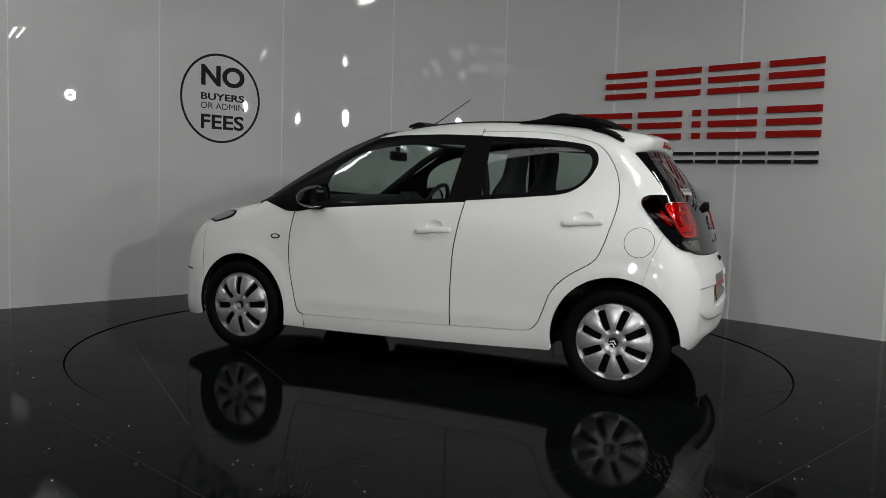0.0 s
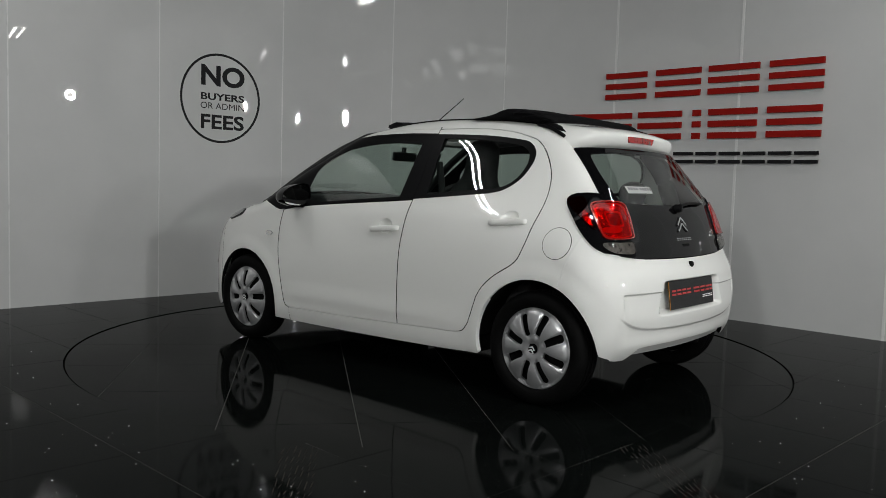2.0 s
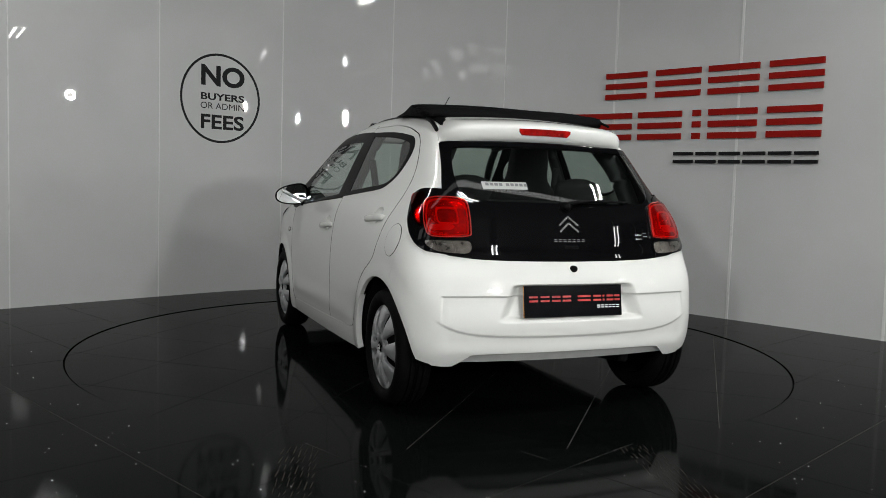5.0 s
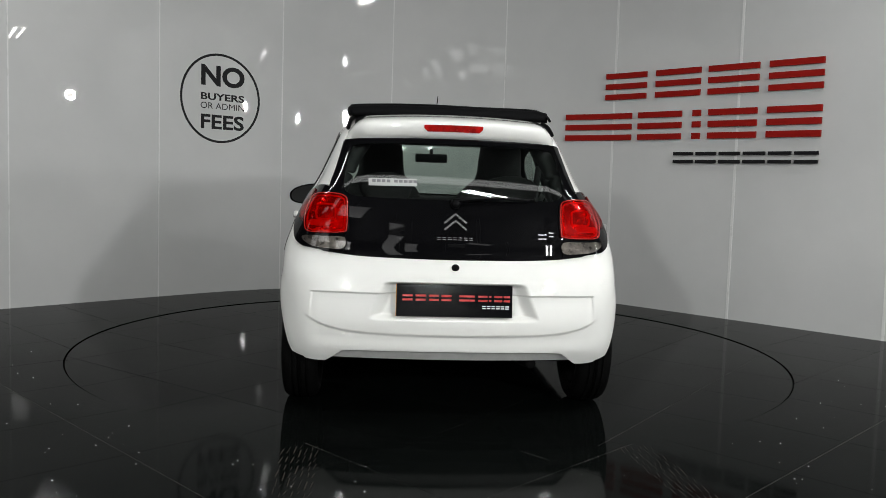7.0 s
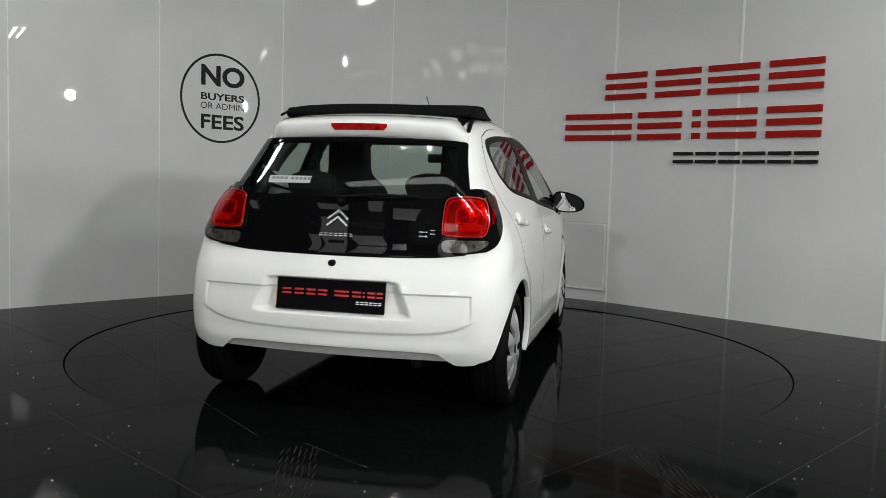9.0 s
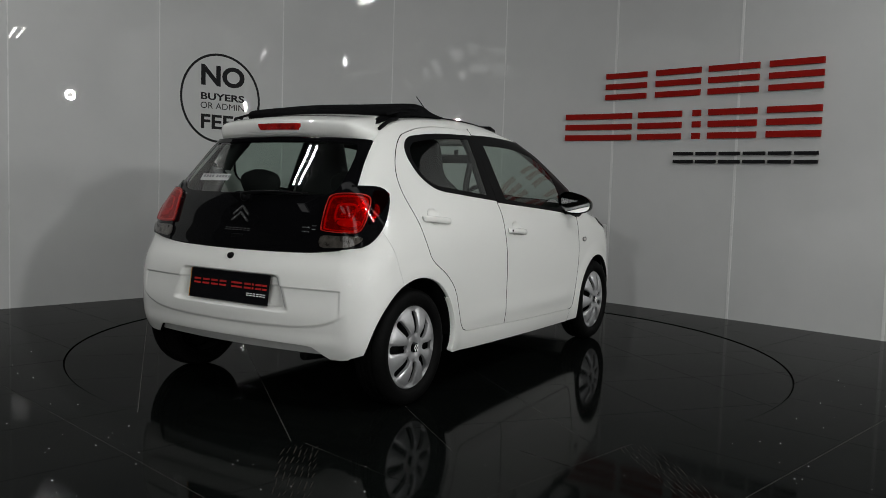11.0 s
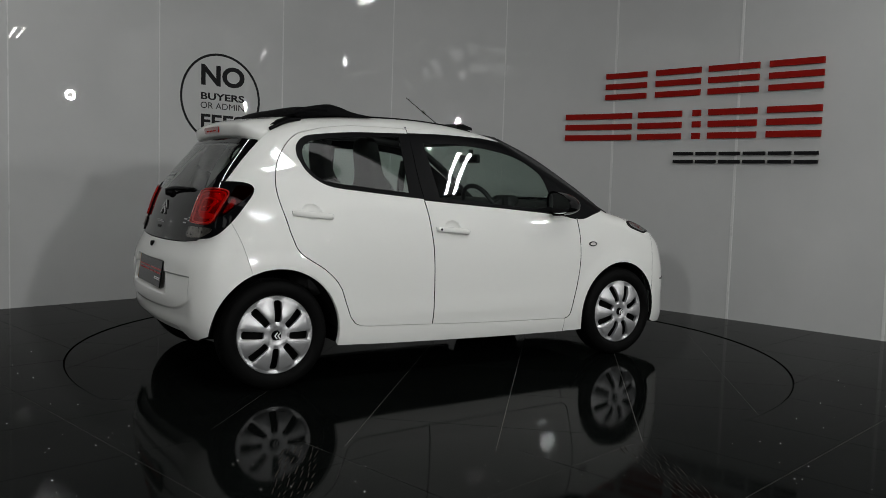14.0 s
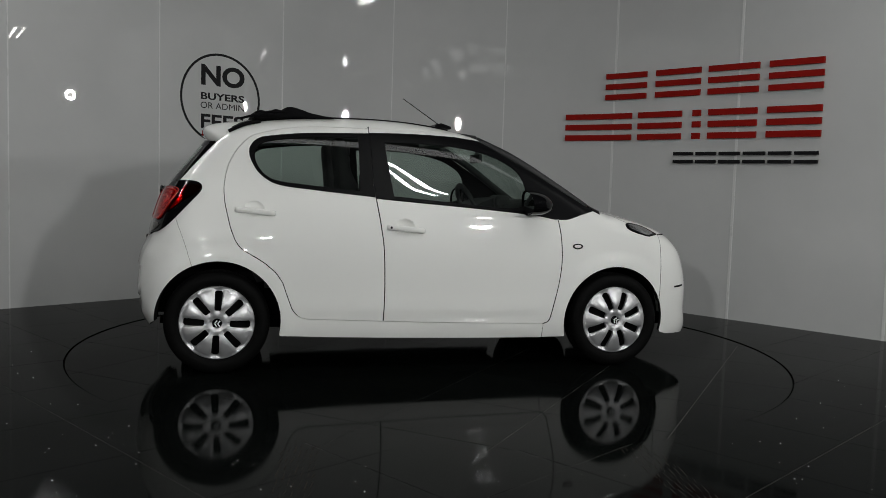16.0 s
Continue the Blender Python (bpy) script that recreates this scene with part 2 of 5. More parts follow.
SEAMS = [nearest_s(-3.314, 0.941), nearest_s(-2.453, 1.833), nearest_s(-1.513, 2.61), nearest_s(-0.48, 3.0),
         nearest_s(0.69, 2.99), nearest_s(1.662, 2.347), nearest_s(2.524, 1.49), nearest_s(3.40, 0.62)]
SEAMS = [SEAMS[0] - 2.44, SEAMS[0] - 1.22] + SEAMS + [SEAMS[-1] + 1.22, SEAMS[-1] + 2.44]
wall = wall_strip("wall_north", LEN[0], LEN[-1], 0.0, WALL_TOP, -0.012, 0.10, M_BACK, n=150)
tagged(wall, "glossy white panelled wall curving round the turntable", "wall", kind="structure")
for k in range(len(SEAMS) - 1):
    wall_strip("wall_panel", SEAMS[k] + 0.004, SEAMS[k + 1] - 0.004, 0.0, WALL_TOP, 0.0, 0.010, M_WALL, wall, n=26, smooth=True)
for k, s in enumerate(SEAMS):
    wide = 0.011 if k >= 7 else 0.005
    wall_strip("joint_strip", s - wide, s + wide, 0.0, WALL_TOP, 0.004, 0.0135, M_TRIM, wall, n=2)

# the rest of the hall, behind the camera
def slab(name, pts, z0, z1, material, label, category):
    n = len(pts)
    V = [(x, y, z0) for x, y in pts] + [(x, y, z1) for x, y in pts]
    F = [tuple(range(n - 1, -1, -1)), tuple(range(n, 2 * n))] + [(i, (i + 1) % n, n + (i + 1) % n, n + i) for i in range(n)]
    return tagged(mesh_ob(name, V, F, material), label, category, kind="structure")


HALL = 9.5
slab("wall_south", [(-HALL, -12.0), (HALL, -12.0), (HALL, -12.2), (-HALL, -12.2)], 0, 4.6, M_BACK, "plain grey painted hall wall", "wall")
slab("wall_east", [(HALL, -12.2), (HALL + 0.2, -12.2), (HALL + 0.2, 6), (HALL, 6)], 0, 4.6, M_BACK, "plain grey painted hall wall", "wall")
slab("wall_west", [(-HALL - 0.2, -12.2), (-HALL, -12.2), (-HALL, 6), (-HALL - 0.2, 6)], 0, 4.6, M_BACK, "plain grey painted hall wall", "wall")
slab("wall_far", [(-HALL, 5.8), (HALL, 5.8), (HALL, 6), (-HALL, 6)], 0, 4.6, M_BACK, "plain grey painted hall wall", "wall")
slab("ceiling", [(-HALL, -12.2), (HALL, -12.2), (HALL, 6), (-HALL, 6)], 4.6, 4.8, M_CEIL, "dark boarded hall ceiling", "ceiling")
floor = slab("floor", [(-HALL, -12.2), (HALL, -12.2), (HALL, 6), (-HALL, 6)], -0.2, -0.0125, M_GROUT, "floor of polished black granite tiles with pale joints", "floor")


# ---------------------------------------------------------------- lamps
CEILING = 4.6


def batten(x, y, z, turn, power, length=1.5):
    """A twin-tube batten on two drop rods, with an area lamp that shines down."""
    base = new("batten_lamp", None)
    base.matrix_world = pose(x, y, z, 0, 0, turn)
    part("housing", box_bm(-0.05, 0.05, -length / 2, length / 2, 0.0, 0.06, 0.006), M_TRIM, base)
    for s in (-0.5, 0.5):
        part("drop_rod", box_bm(-0.008, 0.008, s - 0.008, s + 0.008, 0.05, CEILING - z), M_TRIM, base)
    for s in (-0.075, 0.075):
        V, F = tube([(s, -length / 2 + 0.03, -0.01), (s, length / 2 - 0.03, -0.01)], 0.013, 10)
        mesh_ob("lamp_tube", V, F, M_TUBE, base, smooth=True)
    tagged(base, "twin-tube fluorescent batten hung under the ceiling", "lamp", "hall battens")
    lamp = bpy.data.lights.new("batten_light", "AREA")
    lamp.shape, lamp.size, lamp.size_y, lamp.energy = "RECTANGLE", 0.05, length, power / 2
    lamp.color = (0.975, 0.99, 0.975)
    for s in (-0.075, 0.075):
        ob = new("batten_light", lamp)
        ob.matrix_world = pose(x, y, z - 0.03, 0, 0, turn) @ pose(s, 0, 0)
    return base


def ring_lamp(x, y, z, k, aim, glowing):
    """A round lamp with a glowing rim, hung on a stem and turned to the table; k scales it."""
    m = look((x, y, z), (*aim, 1.2))
    base = new("ring_lamp", None)
    base.matrix_world = m
    V, F = lathe([(0.110 * k, -0.012), (0.115 * k, -0.022), (0.195 * k, -0.022), (0.200 * k, -0.012)], 40, "z")
    mesh_ob("glow_ring", V, [f[::-1] for f in F], glowing, base, smooth=True)
    V, F = lathe([(0.0, 0.06 * k), (0.20 * k, 0.06 * k), (0.215 * k, 0.0), (0.215 * k, -0.012), (0.0, -0.012)], 40, "z")
    mesh_ob("lamp_body", V, F, M_GAP, base, smooth=False)
    up = m.inverted()
    V, F = tube([up @ Vector((x, y, z + 0.05)), up @ Vector((x, y, CEILING))], 0.012, 8)
    mesh_ob("stem", V, F, M_TRIM, base, smooth=True)
    tagged(base, "round ring-shaped flood lamp on a ceiling stem", "lamp", "ring lamps")
    return base


def panel_lamp(x, y, z, w, l, turn):
    """A dim rectangular ceiling panel, w by l metres."""
    base = new("panel_lamp", None)
    base.matrix_world = pose(x, y, z, 0, 0, turn)
    part("frame", box_bm(-w / 2 - 0.02, w / 2 + 0.02, -l / 2 - 0.02, l / 2 + 0.02, 0.0, 0.05, 0.006), M_TRIM, base)
    for s in (-0.4, 0.4):
        part("drop_rod", box_bm(-0.008, 0.008, s * l - 0.008, s * l + 0.008, 0.04, CEILING - z), M_TRIM, base)
    tagged(base, "dim rectangular panel lamp hung under the ceiling", "lamp", "panel lamps")
    lamp = bpy.data.lights.new("panel_light", "AREA")
    lamp.shape, lamp.size, lamp.size_y, lamp.energy = "RECTANGLE", w, l, PANEL_GLOW * math.pi * w * l
    ob = new("panel_light", lamp)
    ob.matrix_world = pose(x, y, z - 0.006, 0, 0, turn)


# the last batten, at left, is an added fill for the car's left flank
for bx, by, bz, bt, pw in [(8.0, -4.2, 4.0, 60, 10.0), (4.4, -7.6, 4.0, 30, TUBE_POWER), (1.35, -3.6, 4.45, 62, NEAR_POWER), (4.1, -1.8, 4.53, 45, NEAR_POWER), (-3.4, -1.2, 4.5, -45, 0.65 * NEAR_POWER)]:
    batten(bx, by, bz, bt, pw)
PANELS = [(-4.80, -3.40, 0.20, 1.20, -45), (-1.50, -5.21, 0.55, 1.39, 161), (-1.87, -4.28, 0.28, 1.26, 159), (-2.82, -4.15, 0.67, 0.76, 152), (-3.96, -6.18, 0.76, 1.84, 151), (-4.74, -6.26, 0.34, 1.78, 147), (-2.99, -6.62, 0.92, 1.40, 164), (-2.48, -8.08, 0.40, 1.73, 165), (-0.35, -8.37, 0.34, 2.18, 174), (-0.84, -7.23, 0.35, 1.91, 166), (-1.65, -9.96, 0.33, 1.45, 159), (0.76, -10.87, 0.39, 2.31, 172), (2.95, -7.89, 1.52, 0.26, 2), (1.68, -6.90, 0.71, 0.23, 166)]
panel_lamp(1.4, -2.75, 4.5, 0.34, 7.0, 90)
for px, py, pw, pl, pt in PANELS:
    panel_lamp(px, py, 3.7, pw, pl, pt)
for rx, ry, rz, rk, aim, glowing in [(5.0, -9.0, 2.75, 0.92, (0, 0.5), M_KEYGLOW), (-0.7, -8.6, 2.05, 0.70, (0, 0.5), M_RINGGLOW), (0.9, -8.6, 2.05, 0.70, (0, 0.5), M_RINGGLOW), (-2.5, -9.0, 2.62, 0.74, (0, 0.5), M_KEYGLOW), (8.5, -7.9, 2.77, 0.60, (0, 0.5), M_KEYGLOW), (9.0, -3.5, 2.83, 0.56, (0, 0.5), M_KEYGLOW)]:
    ring_lamp(rx, ry, rz, rk, aim, glowing)

# ---------------------------------------------------------------- floor tiles and the turntable
PITCH = 0.6


def outside_disc(sq, R):
    pts = []
    for i in range(4):
        a, b = Vector(sq[i]), Vector(sq[(i + 1) % 4])
        for k in range(60):
            pts.append(a.lerp(b, k / 60))
    keep = [p.length > R for p in pts]
    if not any(keep):
        return None
    out, n = [], len(pts)
    start = next((i for i in range(n) if keep[i] and not keep[i - 1]), 0)
    i = 0
    while i < n:
        p = pts[(start + i) % n]
        if keep[(start + i) % n]:
            if (start + i) % 60 == 0 or not keep[(start + i + 1) % n] or not keep[(start + i - 1) % n]:
                out.append(p if keep[(start + i + 1) % n] and keep[(start + i - 1) % n] else p.normalized() * max(R, min(p.length, R + 0.002)))
            i += 1
        else:
            j = i
            while j < n and not keep[(start + j) % n]:
                j += 1
            a, b = pts[(start + i - 1) % n], pts[(start + j) % n]
            a0, b0 = math.atan2(a.y, a.x), math.atan2(b.y, b.x)
            d = (b0 - a0 + math.pi) % (2 * math.pi) - math.pi
            out += [Vector((math.cos(a0 + d * q / 8), math.sin(a0 + d * q / 8))) * R for q in range(1, 8)]
            i = j
    return out


def inside_disc(sq, R):
    poly = [Vector(p) for p in sq]
    for k in range(144):
        a = 2 * math.pi * k / 144
        nrm = Vector((math.cos(a), math.sin(a)))
        res = []
        for i in range(len(poly)):
            p, q = poly[i], poly[(i + 1) % len(poly)]
            dp, dq = p.dot(nrm) - R, q.dot(nrm) - R
            if dp <= 0:
                res.append(p)
            if (dp < 0) != (dq < 0) and dp != dq:
                res.append(p.lerp(q, dp / (dp - dq)))
        poly = res
        if len(poly) < 3:
            return None
    return poly


def tile(poly, parent, top=0.0):
    cx = sum(p.x for p in poly) / len(poly)
    cy = sum(p.y for p in poly) / len(poly)
    n = len(poly)
    V = [(p.x - cx, p.y - cy, top) for p in poly] + [(p.x - cx, p.y - cy, -0.012) for p in poly]
    F = [tuple(range(n))] + [(i, n + i, n + (i + 1) % n, (i + 1) % n) for i in range(n)]
    ob = mesh_ob("tile", V, F, M_TILE, parent)
    ob.location = (cx, cy, 0)
    return ob


def lay_tiles(parent, turn, ox, oy, shape, reach, want, pitch=PITCH):
    """Tiles of a grid turned by 'turn' radians; grid lines pass at (ox, oy) of the turned frame."""
    ca, sa = math.cos(turn), math.sin(turn)
    g = 0.0016
    n = int(reach / pitch) + 2
    for i in range(-n, n):
        for j in range(-n, n):
            x0, y0 = ox + i * pitch, oy + j * pitch
            sq = [(x0 + g, y0 + g), (x0 + pitch - g, y0 + g), (x0 + pitch - g, y0 + pitch - g), (x0 + g, y0 + pitch - g)]
            sq = [(x * ca - y * sa, x * sa + y * ca) for x, y in sq]
            mx = sum(p[0] for p in sq) / 4
            my = sum(p[1] for p in sq) / 4
            if not want(mx, my):
                continue
            poly = shape(sq)
            if poly and len(poly) >= 3:
                tile(poly, parent)


# lines x + y = -3.56 + 0.8485 n and x - y = 2.96 + 0.8485 m, i.e. a grid turned by 45 degrees
lay_tiles(floor, radians(45), -3.56 / math.sqrt(2), -2.96 / math.sqrt(2), lambda sq: outside_disc(sq, TABLE_R + 0.0045), 6.6,
          lambda x, y: -4.8 < y < 3.9 and abs(x) < 4.6 and y < 4.7 - abs(x + 0.18))

# the rest of the hall's tiles, one joined sheet of slabs
V, F = [], []
for i in range(-26, 26):
    for j in range(-26, 26):
        u, v = -3.56 / math.sqrt(2) + i * PITCH, -2.96 / math.sqrt(2) + j * PITCH
        sq = [(u + 0.0016, v + 0.0016), (u + PITCH - 0.0016, v + 0.0016), (u + PITCH - 0.0016, v + PITCH - 0.0016), (u + 0.0016, v + PITCH - 0.0016)]
        sq = [((p - q) / math.sqrt(2), (p + q) / math.sqrt(2)) for p, q in sq]
        mx, my = sum(p[0] for p in sq) / 4, sum(p[1] for p in sq) / 4
        if (-4.8 < my < 3.9 and abs(mx) < 4.6 and my < 4.7 - abs(mx + 0.18)) or abs(mx) > 9.0 or not -11.7 < my < 5.4:
            continue
        k = len(V)
        V += [(x, y, 0.0) for x, y in sq] + [(x, y, -0.012) for x, y in sq]
        F += [(k, k + 1, k + 2, k + 3)] + [(k + q, k + 4 + q, k + 4 + (q + 1) % 4, k + (q + 1) % 4) for q in range(4)]
tagged(mesh_ob("far_tiles", V, F, M_TILE, floor), "black granite tiles in the rest of the hall", kind="stuff")

turntable = new("turntable", None)
V, F = [], []
for k in range(96):
    a = 2 * math.pi * k / 96
    V += [((TABLE_R - 0.009) * math.cos(a), (TABLE_R - 0.009) * math.sin(a), -0.0121), ((TABLE_R - 0.009) * math.cos(a), (TABLE_R - 0.009) * math.sin(a), -0.0015)]
F = [tuple(range(1, 192, 2))] + [(2 * k, 2 * ((k + 1) % 96), 2 * ((k + 1) % 96) + 1, 2 * k + 1) for k in range(96)]
mesh_ob("disc", V, F, M_GROUT, turntable)
lay_tiles(turntable, radians(50.3), 0.0, 0.0, lambda sq: inside_disc(sq, TABLE_R - 0.005), 2.4, lambda x, y: True, 0.608)
tagged(turntable, "round turntable flush with the floor, tiled in black granite", "turntable")

V, F = [], []
for k in range(96):
    a = 2 * math.pi * k / 96
    for r in (TABLE_R + 0.010, 9.3):
        V.append((r * math.cos(a), r * math.sin(a) - (1.0 if r > 5 else 0.0), -0.0015))
F = [(2 * k, 2 * k + 1, 2 * ((k + 1) % 96) + 1, 2 * ((k + 1) % 96)) for k in range(96)]
G = [((TABLE_R + o) * math.cos(2 * math.pi * k / 96), (TABLE_R + o) * math.sin(2 * math.pi * k / 96), -0.0118) for k in range(96) for o in (-0.05, 0.05)]
mesh_ob("table_gap", G, F, M_GAP, floor, "dark gap round the turntable")
tagged(mesh_ob("grout_bed", V, F, M_GROUT, floor), "pale grout between the tiles", kind="stuff")


# ---------------------------------------------------------------- the car's body as one smooth form
def natural(xs, ys):
    """A natural cubic spline, straight beyond its ends."""
    x, y = np.array(xs, float), np.array(ys, float)
    n = len(x)
    h = np.diff(x)
    A = np.eye(n)
    r = np.zeros(n)
    for i in range(1, n - 1):
        A[i, i - 1], A[i, i], A[i, i + 1] = h[i - 1], 2 * (h[i - 1] + h[i]), h[i]
        r[i] = 6 * ((y[i + 1] - y[i]) / h[i] - (y[i] - y[i - 1]) / h[i - 1])
    m = np.linalg.solve(A, r)

    def ev(q):
        q = np.asarray(q, float)
        qc = np.clip(q, x[0], x[-1])
        i = np.clip(np.searchsorted(x, qc) - 1, 0, n - 2)
        t, u = qc - x[i], x[i + 1] - qc
        v = m[i] * u ** 3 / (6 * h[i]) + m[i + 1] * t ** 3 / (6 * h[i]) + (y[i] / h[i] - m[i] * h[i] / 6) * u + (y[i + 1] / h[i] - m[i + 1] * h[i] / 6) * t
        s0 = (y[1] - y[0]) / h[0] - m[1] * h[0] / 6
        s1 = (y[-1] - y[-2]) / h[-1] + m[-2] * h[-1] / 6
        return v + np.where(q < x[0], (q - x[0]) * s0, 0) + np.where(q > x[-1], (q - x[-1]) * s1, 0)
    return ev


def sstep(a, b, v):
    t = np.clip((v - a) / (b - a), 0, 1)
    return t * t * (3 - 2 * t)


def smax(a, b, k):
    h = np.maximum(k - np.abs(a - b), 0) / k
    return np.maximum(a, b) + h * h * k * 0.25


side_w = natural([0.15, 0.22, 0.30, 0.45, 0.60, 0.75, 0.85, 0.92, 0.97, 1.10, 1.25, 1.38, 1.46],
                 [0.770, 0.792, 0.803, 0.809, 0.812, 0.807, 0.797, 0.782, 0.763, 0.708, 0.643, 0.578, 0.535])
rear_x = natural([0.15, 0.20, 0.26, 0.32, 0.40, 0.50, 0.60, 0.66, 0.70, 0.735, 0.80, 0.86, 0.95, 1.02, 1.09, 1.19, 1.28, 1.36, 1.46],
                 [-1.50, -1.55, -1.60, -1.632, -1.648, -1.652, -1.642, -1.625, -1.605, -1.588, -1.568, -1.549, -1.519, -1.485, -1.44, -1.36, -1.285, -1.215, -1.12])
front_x = natural([0.12, 0.20, 0.30, 0.45, 0.55, 0.65, 0.75, 0.85, 0.95], [1.83, 1.858, 1.848, 1.845, 1.83, 1.80, 1.755, 1.68, 1.56])
top_z = natural([-1.40, -1.10, -0.98, -0.80, -0.60, -0.43, -0.20, 0.0, 0.18, 0.33, 0.50, 0.67, 0.84, 1.0, 1.10, 1.18, 1.30, 1.42, 1.55, 1.65, 1.75],
                [1.34, 1.405, 1.427, 1.447, 1.458, 1.462, 1.459, 1.443, 1.416, 1.381, 1.298, 1.214, 1.121, 1.030, 0.985, 0.965, 0.938, 0.905, 0.860, 0.815, 0.75])

ARCHES = ((-1.165, 0.290, 0.335), (1.163, 0.280, 0.330))
HANDLES = ((-0.975, 0.905), (-0.140, 0.826))


def half_width(x, z):
    w = side_w(z)
    up = sstep(0.72, 1.15, z)
    w = w - (1 - up) * 0.06 * np.maximum(0, -x - 0.85) ** 2 - up * 0.078 * np.maximum(0, -x - 0.15) ** 2
    w = w - 0.085 * np.maximum(0, x - 0.75) ** 2
    for ax, az, r in ARCHES:
        q = np.hypot(x - ax, z - az)
        w = w + 0.009 * (1 - sstep(r + 0.012, r + 0.105, q)) * (z > 0.1)
    for hx, hz in HANDLES:
        q = ((x - hx + 0.005) / 0.052) ** 2 + ((z - hz - 0.006) / 0.042) ** 2
        w = w - 0.020 * np.clip(1 - q, 0, 1) ** 0.8
    w = w + 0.004 * sstep(0.30, 0.36, z) * (1 - sstep(0.36, 0.46, z)) * sstep(-0.8, -0.6, x) * (1 - sstep(0.6, 0.75, x))
    return w


def F_body(x, y, z):
    """Negative inside the body."""
    ay = np.abs(y)
    up = sstep(0.75, 1.1, z)
    a = ay - half_width(x, z)
    xr = rear_x(z) + 0.16 * y * y
    rim = 0.393 + 0.012 * (ay / 0.66) ** 2 + 0.06 * (np.minimum(ay, 0.70) / 0.66) ** 7
    xr = xr + 0.009 * (1 - sstep(0.638, 0.652, ay)) * sstep(0.43, 0.56, z) * (1 - sstep(0.573, 0.583, z))
    xr = xr + 0.008 * (1 - sstep(0.60, 0.69, ay)) * sstep(0.315, 0.385, z) * (1 - sstep(rim - 0.007, rim + 0.007, z))
    edge = 0.392 - 0.40 * np.maximum(0, z - 0.47)
    xr = xr + 0.046 * (1 - sstep(edge - 0.070, edge, ay)) * sstep(0.460, 0.486, z) * (1 - sstep(0.612, 0.634, z))
    b = (xr - x) * (1 - 0.25 * up)
    c = x - (front_x(z) - 0.20 * y * y)
    d = (z - (top_z(x) - (0.085 + 0.03 * sstep(0.2, 0.6, x)) * y * y)) * 0.95
    v = smax(a, b, 0.17 - 0.05 * up)
    v = smax(v, c, 0.30)
    return smax(v, d, 0.085)


REAR_AXIS, FRONT_AXIS, TOP_AXIS = -0.50, 0.55, 0.30


def ray_of(kind, a, b):
    a, b = np.asarray(a, float), np.asarray(b, float)
    o = np.zeros(a.shape + (3,))
    d = np.zeros(a.shape + (3,))
    if kind == "side":
        o[..., 0], o[..., 2], d[..., 1] = a, b, 1
    elif kind == "plan":
        o[..., 0], o[..., 1], o[..., 2], d[..., 2] = a, b, 0.5, 1
    elif kind == "rear":
        o[..., 0], o[..., 1], o[..., 2], d[..., 0] = -0.3, a, b, -1
    elif kind == "front":
        o[..., 0], o[..., 1], o[..., 2], d[..., 0] = 0.3, a, b, 1
    elif kind == "cyl":
        o[..., 0], o[..., 2], d[..., 0], d[..., 1] = REAR_AXIS, b, -np.cos(a), np.sin(a)
    elif kind == "fcyl":
        o[..., 0], o[..., 2], d[..., 0], d[..., 1] = FRONT_AXIS, b, np.cos(a), np.sin(a)
    elif kind == "top":
        o[..., 0], o[..., 2], d[..., 1], d[..., 2] = a, TOP_AXIS, np.cos(b), np.sin(b)
    return o, d


def onto(kind, a, b):
    """Points of the body's skin for coordinates of a projection."""
    o, d = ray_of(kind, a, b)
    lo = np.zeros(o.shape[:-1])
    hi = np.full(o.shape[:-1], 2.0)
    for _ in range(36):
        t = (lo + hi) / 2
        p = o + d * t[..., None]
        out = F_body(p[..., 0], p[..., 1], p[..., 2]) > 0
        hi = np.where(out, t, hi)
        lo = np.where(out, lo, t)
    return o + d * lo[..., None]


def coords_of(kind, P):
    x, y, z = P[:, 0], P[:, 1], P[:, 2]
    if kind == "side":
        return np.stack([x, z], 1)
    if kind == "plan":
        return np.stack([x, y], 1)
    if kind == "rear" or kind == "front":
        return np.stack([y, z], 1)
    if kind == "cyl":
        return np.stack([np.arctan2(y, REAR_AXIS - x), z], 1)
    if kind == "fcyl":
        return np.stack([np.arctan2(y, x - FRONT_AXIS), z], 1)
    return np.stack([x, np.arctan2(z - TOP_AXIS, y)], 1)


def skin_normals(P, e=1.5e-3):
    g = np.stack([F_body(P[:, 0] + e, P[:, 1], P[:, 2]) - F_body(P[:, 0] - e, P[:, 1], P[:, 2]),
                  F_body(P[:, 0], P[:, 1] + e, P[:, 2]) - F_body(P[:, 0], P[:, 1] - e, P[:, 2]),
                  F_body(P[:, 0], P[:, 1], P[:, 2] + e) - F_body(P[:, 0], P[:, 1], P[:, 2] - e)], 1)
    return g / np.maximum(np.linalg.norm(g, axis=1), 1e-9)[:, None]


def line(kind, pts, n=6, smooth=True):
    """A curve on the skin through control points given in a projection."""
    q = spline(pts, n) if smooth and len(pts) > 2 else np.concatenate([np.linspace(pts[i], pts[i + 1], n, endpoint=False) for i in range(len(pts) - 1)] + [[pts[-1]]])
    return onto(kind, q[:, 0], q[:, 1])


def loop(*curves):
    """Joins curves end to end into one outline."""
    out = [np.asarray(c, float) for c in curves]
    P = np.concatenate(out)
    keep = [0]
    for i in range(1, len(P)):
        if np.linalg.norm(P[i] - P[keep[-1]]) > 0.0015:
            keep.append(i)
    if np.linalg.norm(P[keep[-1]] - P[0]) < 0.0015:
        keep.pop()
    return P[keep]


def mirrored(P):
    return np.asarray(P)[::-1] * np.array([1, -1, 1])


